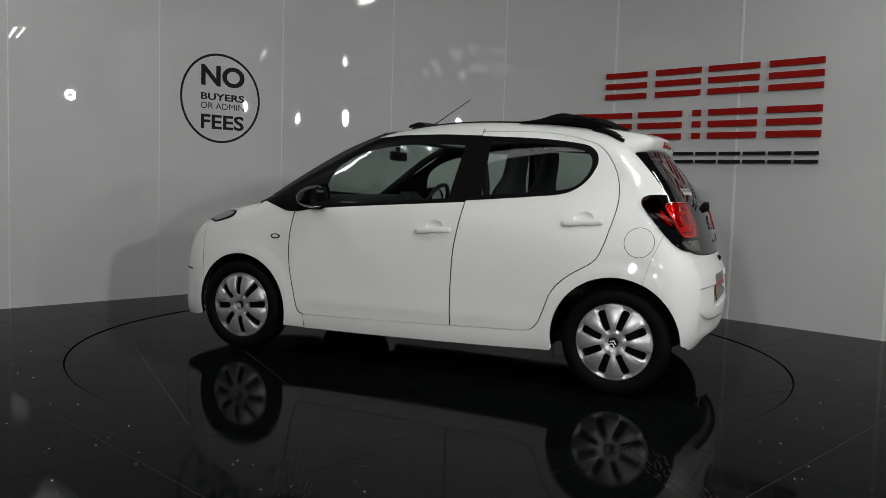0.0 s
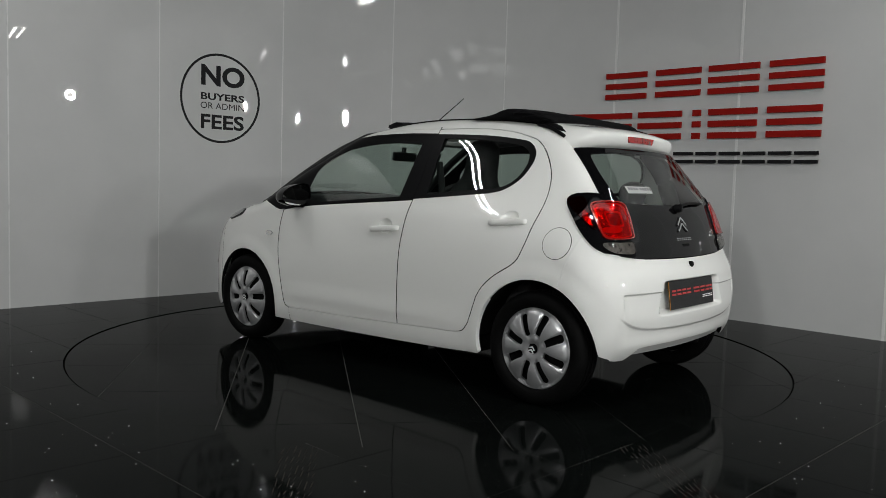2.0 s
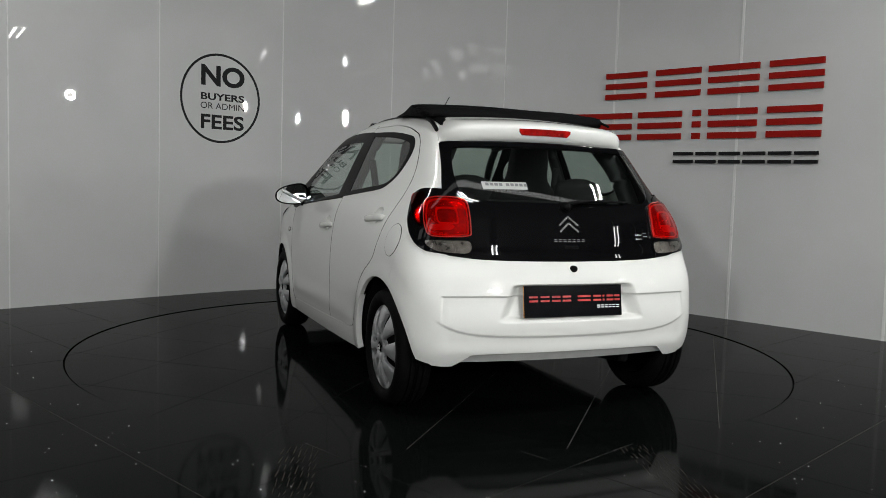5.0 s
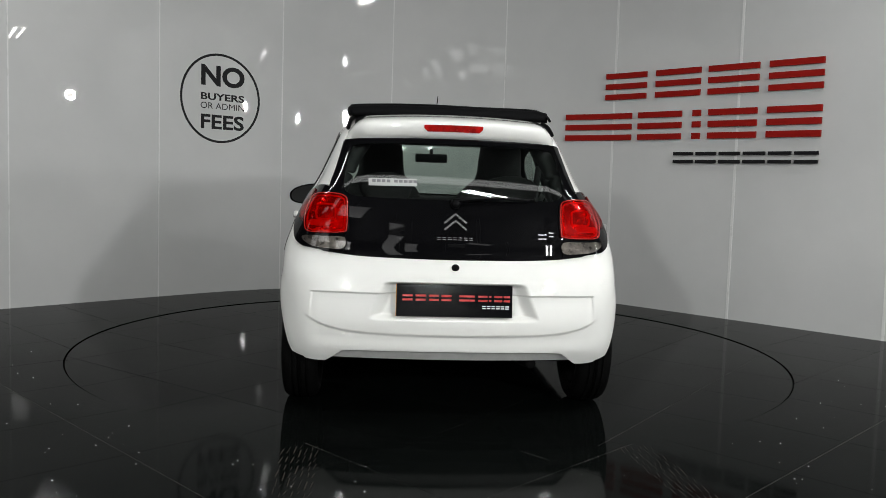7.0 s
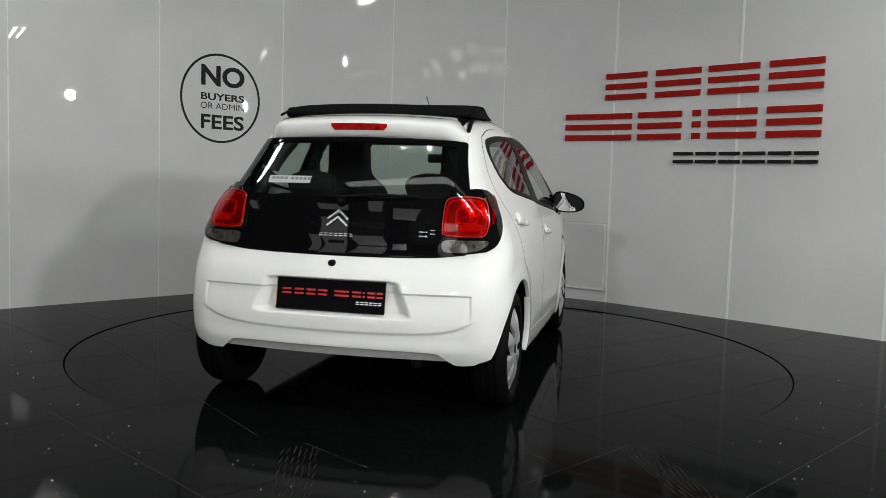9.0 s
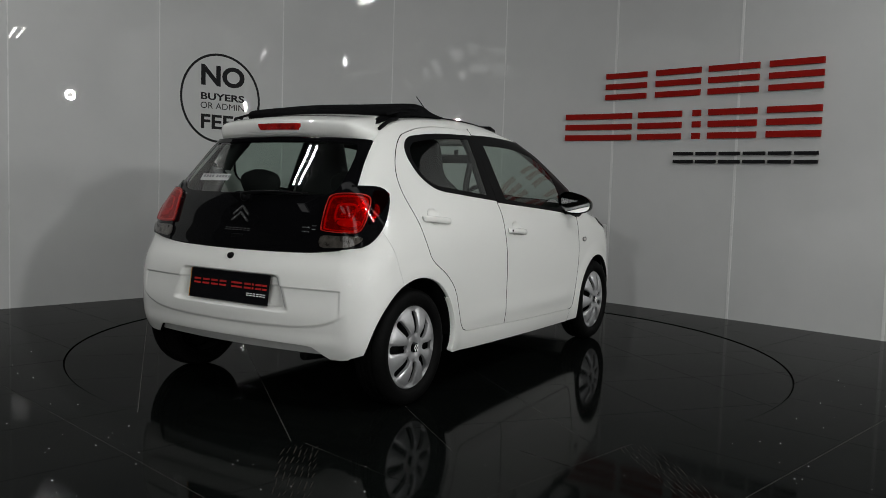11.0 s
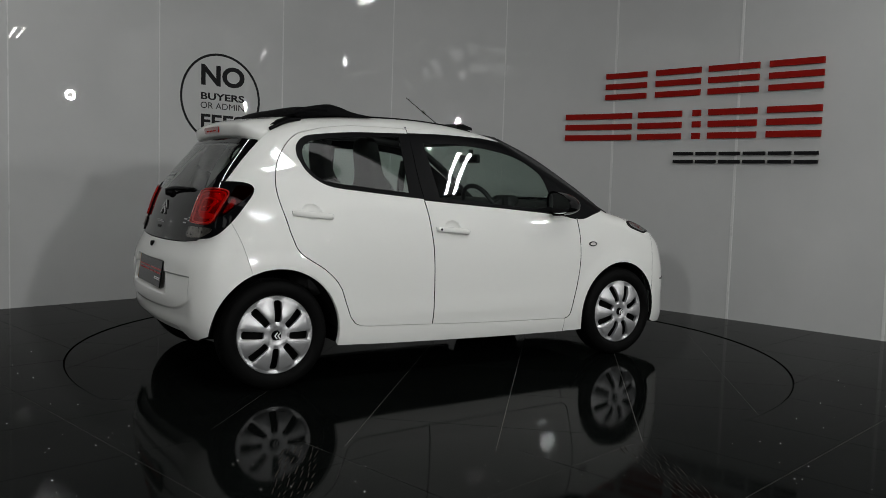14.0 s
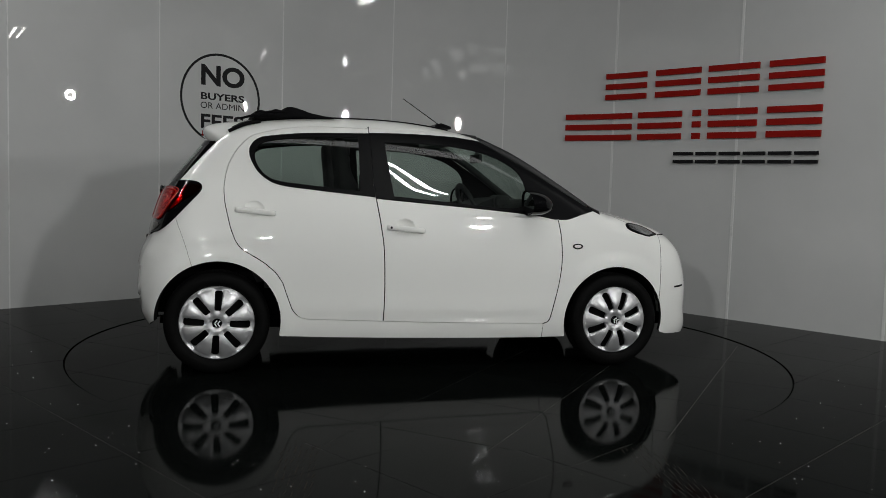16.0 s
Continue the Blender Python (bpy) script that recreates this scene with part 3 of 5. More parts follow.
def shrink(C, d):
    """Insets a 2D outline by d metres."""
    if not d:
        return C
    area = 0.5 * np.sum(C[:, 0] * np.roll(C[:, 1], -1) - np.roll(C[:, 0], -1) * C[:, 1])
    e = np.roll(C, -1, 0) - C
    nrm = np.stack([-e[:, 1], e[:, 0]], 1) * np.sign(area)
    nrm /= np.maximum(np.linalg.norm(nrm, axis=1), 1e-9)[:, None]
    v = nrm + np.roll(nrm, 1, 0)
    ln = np.linalg.norm(v, axis=1)
    v = v / np.maximum(ln, 0.5)[:, None] ** 2 * 2
    return C + v * d


def sheet(outline, kind, step=0.03, offset=0.0, inset=0.003, rim=0.014, holes=(), bulge=None, extra=(), ease=1.5e-3):
    """A panel of the skin inside an outline: verts, normals and faces, with an edge turned inwards by 'rim'."""
    loops = [shrink(coords_of(kind, outline), inset)] + [shrink(coords_of(kind, h), -inset) for h in holes]
    bm = bmesh.new()
    from mathutils.geometry import tessellate_polygon
    tris = tessellate_polygon([[Vector((p[0], p[1], 0)) for p in L] for L in loops])
    flat = [p for L in loops for p in L]
    vs = [bm.verts.new((p[0], p[1], 0)) for p in flat]
    for t in tris:
        try:
            bm.faces.new([vs[i] for i in t])
        except ValueError:
            pass
    C = np.array(flat)
    lo, hi = C.min(0), C.max(0)
    for ax in (0, 1):
        st = step
        if kind in ("cyl", "fcyl") and ax == 0:
            st = step / 0.95
        cuts = list(np.arange(math.floor(lo[ax] / st) * st + st / 2, hi[ax], st)) + [v for e, v in extra if e == ax]
        for cpos in cuts:
            if lo[ax] < cpos < hi[ax]:
                bmesh.ops.bisect_plane(bm, geom=bm.verts[:] + bm.edges[:] + bm.faces[:], dist=1e-6,
                                       plane_co=(cpos, 0, 0) if ax == 0 else (0, cpos, 0), plane_no=(1, 0, 0) if ax == 0 else (0, 1, 0))
    bm.verts.index_update()
    A = np.array([(v.co.x, v.co.y) for v in bm.verts])
    faces = [tuple(v.index for v in f.verts) for f in bm.faces]
    edges = [(e.verts[0].index, e.verts[1].index) for e in bm.edges if len(e.link_faces) == 1]
    bm.free()
    P = onto(kind, A[:, 0], A[:, 1])
    N = skin_normals(P)
    if ease > 0.01:
        N = skin_normals(P, ease)
    off = np.full(len(P), offset)
    if bulge is not None:
        off = off + bulge(P)
    P = P + N * off[:, None]
    # orientation
    f = max(faces, key=lambda f: np.linalg.norm(np.cross(P[f[1]] - P[f[0]], P[f[2]] - P[f[0]])))
    if np.dot(np.cross(P[f[1]] - P[f[0]], P[f[2]] - P[f[0]]), N[f[0]]) < 0:
        faces = [t[::-1] for t in faces]
    ntop = len(faces)
    if rim:
        ids = sorted({i for e in edges for i in e})
        mp = {i: k for k, i in enumerate(ids)}
        base = len(P)
        cen = P.mean(0)
        RN = np.zeros((len(ids), 3))
        direct = {}
        for t in faces:
            for q in range(len(t)):
                direct[(t[q], t[(q + 1) % len(t)])] = 1
        rf = []
        m = len(ids)
        for a, b in edges:
            if (a, b) not in direct:
                a, b = b, a
            nn = np.cross(P[b] - P[a], N[a])
            nn = nn / max(np.linalg.norm(nn), 1e-9)
            RN[mp[a]] += nn
            RN[mp[b]] += nn
            rf.append((base + mp[b], base + mp[a], base + m + mp[a], base + m + mp[b]))
        RN /= np.maximum(np.linalg.norm(RN, axis=1), 1e-9)[:, None]
        top = P[ids]
        P = np.concatenate([P, top, top - N[ids] * rim])
        soft = RN * 0.8 + N[ids] * 0.6
        N = np.concatenate([N, soft, RN])
        faces = faces + rf
    return P, N, faces, ntop


def emit(name, data, material, parent, label="", flip=False):
    P, N, Fc, ntop = data
    k = np.array([1, -1, 1]) if flip else np.array([1, 1, 1])
    ob = mesh_ob(name, P * k, [f[::-1] for f in Fc] if flip else Fc, material, parent, label, True, N * k)
    if material == M_PAINT and len(Fc) > ntop and name not in ("sill", "rear_quarter", "roof_rail", "roof_header"):
        # turned-in edges coloured dark: shade of the gaps, rubber seals at the doors
        ob.data.materials.append(M_LINERSHADE)
        ob.data.polygons.foreach_set("material_index", [0] * ntop + [1] * (len(Fc) - ntop))
    return ob


def both(name, data, material, parent, label=""):
    """The same panel on the near and on the far side; parents may be a pair."""
    pa, pb = parent if isinstance(parent, tuple) else (parent, parent)
    return emit(name, data, material, pa, label), emit(name, data, material, pb, label, True)


def arc_pts(k, a0, a1, n=24, grow=0.0):
    ax, az, r = ARCHES[k]
    t = np.radians(np.linspace(a0, a1, n))
    return onto("side", ax + (r + grow) * np.cos(t), az + (r + grow) * np.sin(t))


car = new("car", None)
tagged(car, "small white five-door hatchback with its canvas roof folded back", "car")

# seams, in side view (x forward, z up)
seam_b = [(-0.336, 1.387), (-0.332, 1.273), (-0.323, 1.111), (-0.309, 0.984), (-0.283, 0.827), (-0.265, 0.70), (-0.257, 0.508), (-0.257, 0.40), (-0.260, 0.288)]
seam_roof = [(-0.336, 1.387), (-0.637, 1.386), (-0.828, 1.366), (-0.95, 1.336)]
seam_rear = [(-0.95, 1.336), (-1.0, 1.316), (-1.062, 1.259), (-1.119, 1.162), (-1.144, 1.053), (-1.142, 0.961), (-1.123, 0.871), (-1.098, 0.781), (-1.053, 0.699), (-0.932, 0.621), (-0.862, 0.56), (-0.825, 0.507)]
seam_low = [(-0.825, 0.507), (-0.792, 0.413), (-0.76, 0.344), (-0.698, 0.305), (-0.51, 0.297), (-0.260, 0.288)]
belt_f = [(-0.309, 0.986), (-0.134, 0.973), (0.064, 0.959), (0.299, 0.942), (0.608, 0.916), (0.767, 0.890)]
seam_front = [(0.778, 0.889), (0.798, 0.781), (0.806, 0.647), (0.793, 0.512), (0.764, 0.376), (0.741, 0.290), (0.703, 0.266)]
sill_top = [(0.703, 0.266), (0.146, 0.276), (-0.260, 0.288)]
win_rear = [(-0.333, 1.357), (-0.676, 1.345), (-0.89, 1.322), (-0.962, 1.303), (-1.003, 1.262), (-1.011, 1.213), (-0.995, 1.166), (-0.964, 1.114), (-0.906, 1.066), (-0.83, 1.038), (-0.675, 1.021), (-0.519, 1.006), (-0.312, 0.988)]
pillar_a = [(0.335, 0.565), (0.503, 0.615), (0.672, 0.660), (0.84, 0.705), (1.0, 0.735), (1.06, 0.742)]
corner_a = [(1.06, 0.955), (0.93, 0.92), (0.838, 0.890), (0.767, 0.889)]

B = line("side", seam_b)
C_PILLAR_A = line("plan", pillar_a)
BELT = line("side", belt_f)
FSEAM = line("side", seam_front)

# rear door
rd_out = loop(line("side", seam_roof), line("side", seam_rear), line("side", seam_low), B[::-1] + np.array([0.0018, 0, 0]))
w_out = loop(line("side", win_rear), line("side", [(-0.312, 0.988), (-0.325, 1.111), (-0.333, 1.357)]))
g_rear = loop(line("side", [(-0.40, 1.328), (-0.66, 1.316), (-0.88, 1.290), (-0.945, 1.268), (-0.972, 1.235), (-0.975, 1.19), (-0.955, 1.14), (-0.915, 1.095), (-0.85, 1.067), (-0.70, 1.05), (-0.40, 1.022)]), line("side", [(-0.40, 1.022), (-0.40, 1.328)], smooth=False))
hole = loop(line("side", [(-0.36, 1.335), (-0.66, 1.325), (-0.89, 1.302), (-0.955, 1.28), (-0.985, 1.245), (-0.988, 1.2), (-0.965, 1.135), (-0.915, 1.085), (-0.83, 1.055), (-0.675, 1.04), (-0.36, 1.012)]), line("side", [(-0.36, 1.012), (-0.36, 1.335)], smooth=False))
fine_rd = [(0, v) for v in np.arange(-1.05, -0.9, 0.008)] + [(1, v) for v in np.arange(0.85, 0.96, 0.008)]
rear_doors = both("rear_door", sheet(rd_out, "side", 0.03, inset=0.0048, holes=[hole], extra=fine_rd), M_PAINT, car)
both("window_surround", sheet(w_out, "side", 0.03, 0.0035, 0.0015, 0.005, holes=[g_rear]), M_BLACK, rear_doors, "black gloss window surround")
both("window", sheet(g_rear, "side", 0.04, 0.0015, 0.0, 0.0, ease=0.13), M_GLASS, rear_doors, "dark tinted side window")

# front door
fd_out = loop(BELT, FSEAM, line("side", sill_top), B[B[:, 2] < 0.985][::-1] - np.array([0.0015, 0, 0]))
fine_fd = [(0, v) for v in np.arange(-0.2, -0.07, 0.008)] + [(1, v) for v in np.arange(0.77, 0.88, 0.008)]
front_doors = both("front_door", sheet(fd_out, "side", 0.03, inset=0.0045, extra=fine_fd), M_PAINT, car)
strip = loop(line("side", [(-0.336, 1.387), (-0.1, 1.387), (0.16, 1.373), (0.25, 1.363)]), line("side", [(0.25, 1.351), (0.162, 1.358), (-0.1, 1.364), (-0.335, 1.359)]))
both("door_frame", sheet(strip, "side", 0.04, 0, 0.0012, 0.006), M_PAINT, front_doors)
fb_out = loop(line("side", [(-0.335, 1.357), (-0.1, 1.362), (0.162, 1.355), (0.25, 1.349)]), C_PILLAR_A, line("side", corner_a), BELT[::-1], line("side", [(-0.309, 0.986), (-0.323, 1.111), (-0.335, 1.357)]))
g_front = loop(line("side", [(-0.248, 1.303), (-0.03, 1.306), (0.156, 1.296), (0.35, 1.262), (0.485, 1.205), (0.56, 1.135), (0.592, 1.025), (0.596, 0.975)]), line("side", [(0.596, 0.975), (0.47, 0.948), (0.1, 0.975), (-0.205, 1.0)]), line("side", [(-0.205, 1.0), (-0.248, 1.303)], smooth=False))
both("window_surround", sheet(fb_out, "top", 0.03, 0.0025, 0.0012, 0.006, holes=[g_front]), M_BLACK, front_doors, "black pillar cover round the front window")
both("window", sheet(g_front, "top", 0.04, 0.001, 0.0, 0.0, ease=0.10), M_GLASS, front_doors, "clear front side window")

# sill
sill = loop(line("side", [(-0.834, 0.212), (-0.5, 0.199), (0.155, 0.187), (0.70, 0.184)]), line("side", [(0.70, 0.184), (0.703, 0.264)]), line("side", sill_top), line("side", seam_low)[::-1],
            line("side", [(-0.825, 0.507), (-0.907, 0.505)]), arc_pts(0, 40, -12, 16))
both("sill", sheet(sill, "side", 0.03, 0.0, 0.0, 0.03), M_PAINT, car)

# front wing
hood_side = [(1.06, 0.955), (1.15, 0.918), (1.244, 0.876), (1.36, 0.845), (1.47, 0.806)]
wing = loop(line("side", corner_a)[::-1], line("side", hood_side), line("side", [(1.47, 0.806), (1.478, 0.60), (1.470, 0.405)]), arc_pts(1, 22, 196, 30),
            line("side", [(0.836, 0.188), (0.703, 0.184), (0.703, 0.266)], smooth=False), FSEAM[::-1])
wings = both("front_wing", sheet(wing, "fcyl", 0.025, 0.0, 0.0012, 0.02), M_PAINT, car)

# rear quarter
hatch_side = [(0.528, 1.275), (0.556, 1.15), (0.585, 1.045), (0.60, 0.93), (0.612, 0.85)]
HATCH = line("rear", hatch_side)
q_top = onto("side", np.linspace(-0.95, -1.13, 8), np.linspace(1.336, 1.322, 8))
bseam = [(-1.395, 0.86), (-1.345, 0.732), (-1.302, 0.597)]
quarter = loop(q_top, HATCH, line("side", bseam), arc_pts(0, 113.5, 40, 24), line("side", seam_rear)[::-1])
quarters = both("rear_quarter", sheet(quarter, "cyl", 0.025, 0.0, 0.0, 0.02), M_PAINT, car)
ft = np.linspace(0, 2 * math.pi, 40, endpoint=False)
# dark disc laid on the skin, the flap gap's shade put into colour
emit("fuel_flap_gap", sheet(onto("side", -1.277 + 0.0768 * np.cos(ft), 0.808 + 0.0768 * np.sin(ft)), "cyl", 0.03, 0.0008, 0.0, 0.001), M_LINERSHADE, quarters[0])
emit("fuel_flap", sheet(onto("side", -1.277 + 0.074 * np.cos(ft), 0.808 + 0.074 * np.sin(ft)), "cyl", 0.03, 0.0016, 0.0, 0.004), M_PAINT, quarters[0])

# rear bumper
GATE_LOW = [(0.0, 0.733), (0.25, 0.735), (0.45, 0.741), (0.60, 0.757)]
half = loop(line("rear", GATE_LOW), line("rear", [(0.60, 0.757), (0.63, 0.80)]), line("side", [(-1.45, 0.87), (-1.395, 0.86)], smooth=False), line("side", bseam), arc_pts(0, 113.5, 180, 24),
            line("side", [(-1.508, 0.285), (-1.525, 0.272)]), line("rear", [(0.665, 0.262), (0.62, 0.257), (0.575, 0.257)]), line("rear", [(0.575, 0.257), (0.545, 0.278), (0.515, 0.300), (0.47, 0.314), (0.2, 0.318), (0.0, 0.319)]))
bump_out = loop(half, mirrored(half))
bumper = emit("rear_bumper", sheet(bump_out, "cyl", 0.0056, 0.0, 0.0012, 0.025, extra=[(1, v) for v in np.arange(0.569, 0.588, 0.0025)]), M_PAINT, car)
val = loop(line("rear", [(0.0, 0.335), (0.47, 0.33), (0.54, 0.295), (0.585, 0.262)], smooth=False), line("rear", [(0.585, 0.262), (0.5, 0.262), (0.0, 0.262)]))
# the valance faces down: its shade is put into a grey colour
emit("valance", sheet(loop(val, mirrored(val)), "cyl", 0.03, -0.022, 0.0, 0.02), M_VALANCE, bumper, "white lower valance with its shade put into a grey colour")

# tailgate
gate = loop(line("rear", [(0.0, 1.292), (0.28, 1.289), (0.50, 1.280), (0.528, 1.270)]), HATCH[HATCH[:, 2] > 1.04], line("rear", [(0.585, 1.045), (0.525, 1.0), (0.505, 0.86), (0.497, 0.742)], smooth=False), line("rear", [(0.497, 0.742), (0.25, 0.737), (0.0, 0.735)]))
g_gate = loop(line("rear", [(0.0, 1.265), (0.28, 1.262), (0.455, 1.252), (0.49, 1.235), (0.512, 1.15), (0.515, 1.06), (0.49, 1.02), (0.40, 1.005), (0.0, 1.0)]))
gate_all, g_all = loop(gate, mirrored(gate)), loop(g_gate, mirrored(g_gate))
tailgate = emit("tailgate", sheet(gate_all, "cyl", 0.03, 0.003, 0.0015, 0.012, holes=[g_all]), M_GLOSSBLACK, car, "gloss black glazed tailgate")
emit("window", sheet(g_all, "cyl", 0.04, 0.0025, 0.0, 0.0, ease=0.06), M_GLASSREAR, tailgate, "tinted heated rear window")

# tail lamps
lamp_out = loop(line("rear", [(0.497, 0.745), (0.507, 0.86), (0.523, 0.995)], smooth=False), line("rear", [(0.523, 0.995), (0.55, 1.035), (0.60, 1.049)]), line("side", [(-1.40, 1.050), (-1.335, 1.051), (-1.285, 1.045), (-1.258, 1.025), (-1.268, 0.99), (-1.319, 0.933), (-1.389, 0.855), (-1.445, 0.80), (-1.485, 0.772)]), line("rear", [(0.62, 0.762), (0.56, 0.750), (0.497, 0.745)]))


lamps = both("tail_lamp", sheet(lamp_out, "cyl", 0.02, 0.010, 0.001, 0.02), M_GLOSSBLACK, car, "red and clear wrap-round tail lamp in a black housing")


def lens(pts, offset, material, name, label="", rim=0.008):
    q = spline(pts, 5, True)
    return both(name, sheet(onto("cyl", q[:, 0], q[:, 1]), "cyl", 0.02, offset, 0.0, rim), material, lamps, label)


def ring_sheet(outer, inner, offset, material, name, label=""):
    o, i = spline(outer, 5, True), spline(inner, 5, True)
    return both(name, sheet(onto("cyl", o[:, 0], o[:, 1]), "cyl", 0.02, offset, 0.0, 0.004, holes=[onto("cyl", i[:, 0], i[:, 1])]), material, lamps, label)


def rounded(a0, a1, b0, b1, ra, rb):
    return [(a0 + ra, b0), (a1 - ra, b0), (a1, b0 + rb), (a1, b1 - rb), (a1 - ra, b1), (a0 + ra, b1), (a0, b1 - rb), (a0, b0 + rb)]


LENS = [(0.636, 0.995), (0.558, 1.010), (0.487, 1.001), (0.464, 0.96), (0.450, 0.86), (0.462, 0.838), (0.54, 0.833), (0.60, 0.837), (0.622, 0.868), (0.637, 0.93)]
lens(LENS, 0.0108, M_REFLECT, "reflector", "faceted silver reflector", rim=0.002)
lens(LENS, 0.0185, M_LENSRED, "lens", "clear red lamp lens", rim=0.010)
lens([(0.672 + (a - 0.672) * 0.90, 0.962 + (b - 0.962) * 0.92) for a, b in [(0.632, 0.875), (0.66, 0.885), (0.690, 0.93), (0.722, 0.985), (0.726, 1.020), (0.69, 1.030), (0.652, 1.028), (0.645, 0.96)]], 0.0165, M_LENSRED, "side_lens", "dark red side lens")
lens([(0.648, 0.893), (0.672, 0.915), (0.680, 0.945), (0.664, 0.968), (0.656, 0.94)], 0.0118, M_REFLECT, "side_reflector", rim=0.002)
lens([(0.455, 0.768), (0.53, 0.768), (0.575, 0.776), (0.612, 0.800), (0.610, 0.818), (0.53, 0.819), (0.455, 0.815)], 0.0108, M_LOWREF, "lower_reflector", rim=0.002)
lens([(0.455, 0.768), (0.53, 0.768), (0.575, 0.776), (0.612, 0.800), (0.610, 0.818), (0.53, 0.819), (0.455, 0.815)], 0.0165, M_LENSCLEAR, "reversing_lens", "clear lower lens")
LC = (0.548, 0.920)


def lens_scaled(ka, kb, up=0.0):
    return [(LC[0] + (a - LC[0]) * ka, LC[1] + up + (b - LC[1]) * kb) for a, b in LENS]


# unlit lamp: its glints are put into these brighter rings and facet
ring_sheet(lens_scaled(1.0, 1.0), lens_scaled(0.955, 0.962), 0.0205, M_LAMPHOT, "light_guide", "red light guide with its glint put into a brighter colour")
ring_sheet(lens_scaled(0.90, 0.91), lens_scaled(0.84, 0.85), 0.0145, M_GUIDE, "inner_rim")
ring_sheet(lens_scaled(0.47, 0.42, 0.008), lens_scaled(0.40, 0.335, 0.008), 0.0145, M_GUIDE, "inner_guide", "red light guide with its glint put into a brighter colour")
lens([(LC[0] - 0.02, 0.868), (LC[0] + 0.05, 0.866), (LC[0] + 0.055, 0.888), (LC[0] - 0.025, 0.890)], 0.0130, M_GUIDE, "bright_facet", rim=0.002)

# hood, nose and windscreen
cowl_pts = [(1.06, 0.742), (1.12, 0.55), (1.16, 0.30), (1.17, 0.0)]
COWL = line("plan", cowl_pts)
hood_nose = line("front", [(0.60, 0.800), (0.4, 0.805), (0.2, 0.805), (0.0, 0.805)])
h_half = loop(COWL[::-1], line("side", hood_side), hood_nose)
emit("bonnet", sheet(loop(h_half, mirrored(h_half)), "top", 0.04, 0.0, 0.002, 0.012), M_PAINT, car)
nb = loop(hood_nose[::-1], line("side", [(1.47, 0.806), (1.478, 0.60), (1.470, 0.405)]), arc_pts(1, 22, -12, 10), line("side", [(1.50, 0.20), (1.55, 0.185)]), line("front", [(0.62, 0.175), (0.3, 0.17), (0.0, 0.17)]))
front_bumper = emit("front_bumper", sheet(loop(nb, mirrored(nb)), "fcyl", 0.04, 0.0, 0.0012, 0.02), M_PAINT, car)
gr = line("front", rounded(-0.45, 0.45, 0.26, 0.42, 0.08, 0.05) + [(-0.37, 0.26)])
emit("grille", sheet(loop(gr), "fcyl", 0.05, 0.003, 0.0, 0.003), M_BLACK, front_bumper, "black lower grille")
both("bumper_slot", sheet(loop(line("fcyl", [(0.52, 0.478), (0.60, 0.476), (0.60, 0.486), (0.52, 0.490), (0.52, 0.478)], smooth=False)), "fcyl", 0.05, 0.002, 0.0, 0.002), M_BLACK, front_bumper)
hl = spline([(1.228, 0.858), (1.251, 0.874), (1.351, 0.856), (1.430, 0.822), (1.458, 0.806), (1.42, 0.800), (1.371, 0.797), (1.258, 0.829)], 5, True)
headlamps = both("headlamp", sheet(onto("side", hl[:, 0], hl[:, 1]), "fcyl", 0.03, 0.004, 0.0, 0.008), M_GLOSSBLACK, car, "slim upper front lamp with a black surround")
hl2 = spline([(1.245, 0.856), (1.265, 0.865), (1.345, 0.850), (1.42, 0.818), (1.40, 0.807), (1.365, 0.806), (1.275, 0.834)], 5, True)
both("lens", sheet(onto("side", hl2[:, 0], hl2[:, 1]), "fcyl", 0.03, 0.006, 0.0, 0.003), M_LAMPCLEAR, headlamps, "clear lamp lens")
ws = loop(line("plan", [(0.375, 0.0), (0.365, 0.3), (0.335, 0.565)]), C_PILLAR_A, COWL)
windscreen = emit("windscreen", sheet(loop(ws, mirrored(ws)), "top", 0.05, 0.002, 0.0, 0.0), M_GLASS, car, "clear windscreen")
low = loop(COWL[::-1], line("plan", [(1.06, 0.742), (0.99, 0.725)]), line("plan", [(0.99, 0.725), (1.03, 0.5), (1.05, 0.25), (1.055, 0.0)]))
emit("cowl_panel", sheet(loop(low, mirrored(low)), "top", 0.05, 0.004, 0.0, 0.01), M_BLACK, car, "black cowl under the windscreen")
it = np.linspace(0, 2 * math.pi, 20, endpoint=False)
ind = both("side_indicator", sheet(onto("side", 0.900 + 0.033 * np.cos(it), 0.732 + 0.016 * np.sin(it)), "fcyl", 0.03, 0.006, 0.0, 0.008), M_CHROME, wings, "chrome-rimmed oval side indicator")
for w_, s in zip(ind, (1, -1)):
    data = sheet(onto("side", 0.900 + 0.022 * np.cos(it), 0.732 + 0.009 * np.sin(it)), "fcyl", 0.03, 0.008, 0.0, 0.003)
    emit("lens", data, M_GUIDE, w_, "", s < 0)

# roof
rail = loop(line("plan", [(0.335, 0.565), (0.2, 0.583)]), line("side", [(0.25, 1.3645), (0.16, 1.374), (-0.1, 1.388), (-0.336, 1.3885)]), line("side", seam_roof), q_top, line("plan", [(-1.135, 0.53), (-1.13, 0.47)]), line("plan", [(-1.13, 0.47), (-0.6, 0.475), (0.0, 0.475), (0.36, 0.475)]))
both("roof_rail", sheet(rail, "top", 0.03, 0.0, 0.0, 0.012), M_PAINT, car)
hd = loop(line("plan", [(0.375, 0.0), (0.366, 0.3), (0.358, 0.4735)]), line("plan", [(0.358, 0.4735), (0.16, 0.4735)]), line("plan", [(0.16, 0.4735), (0.16, 0.0)]))
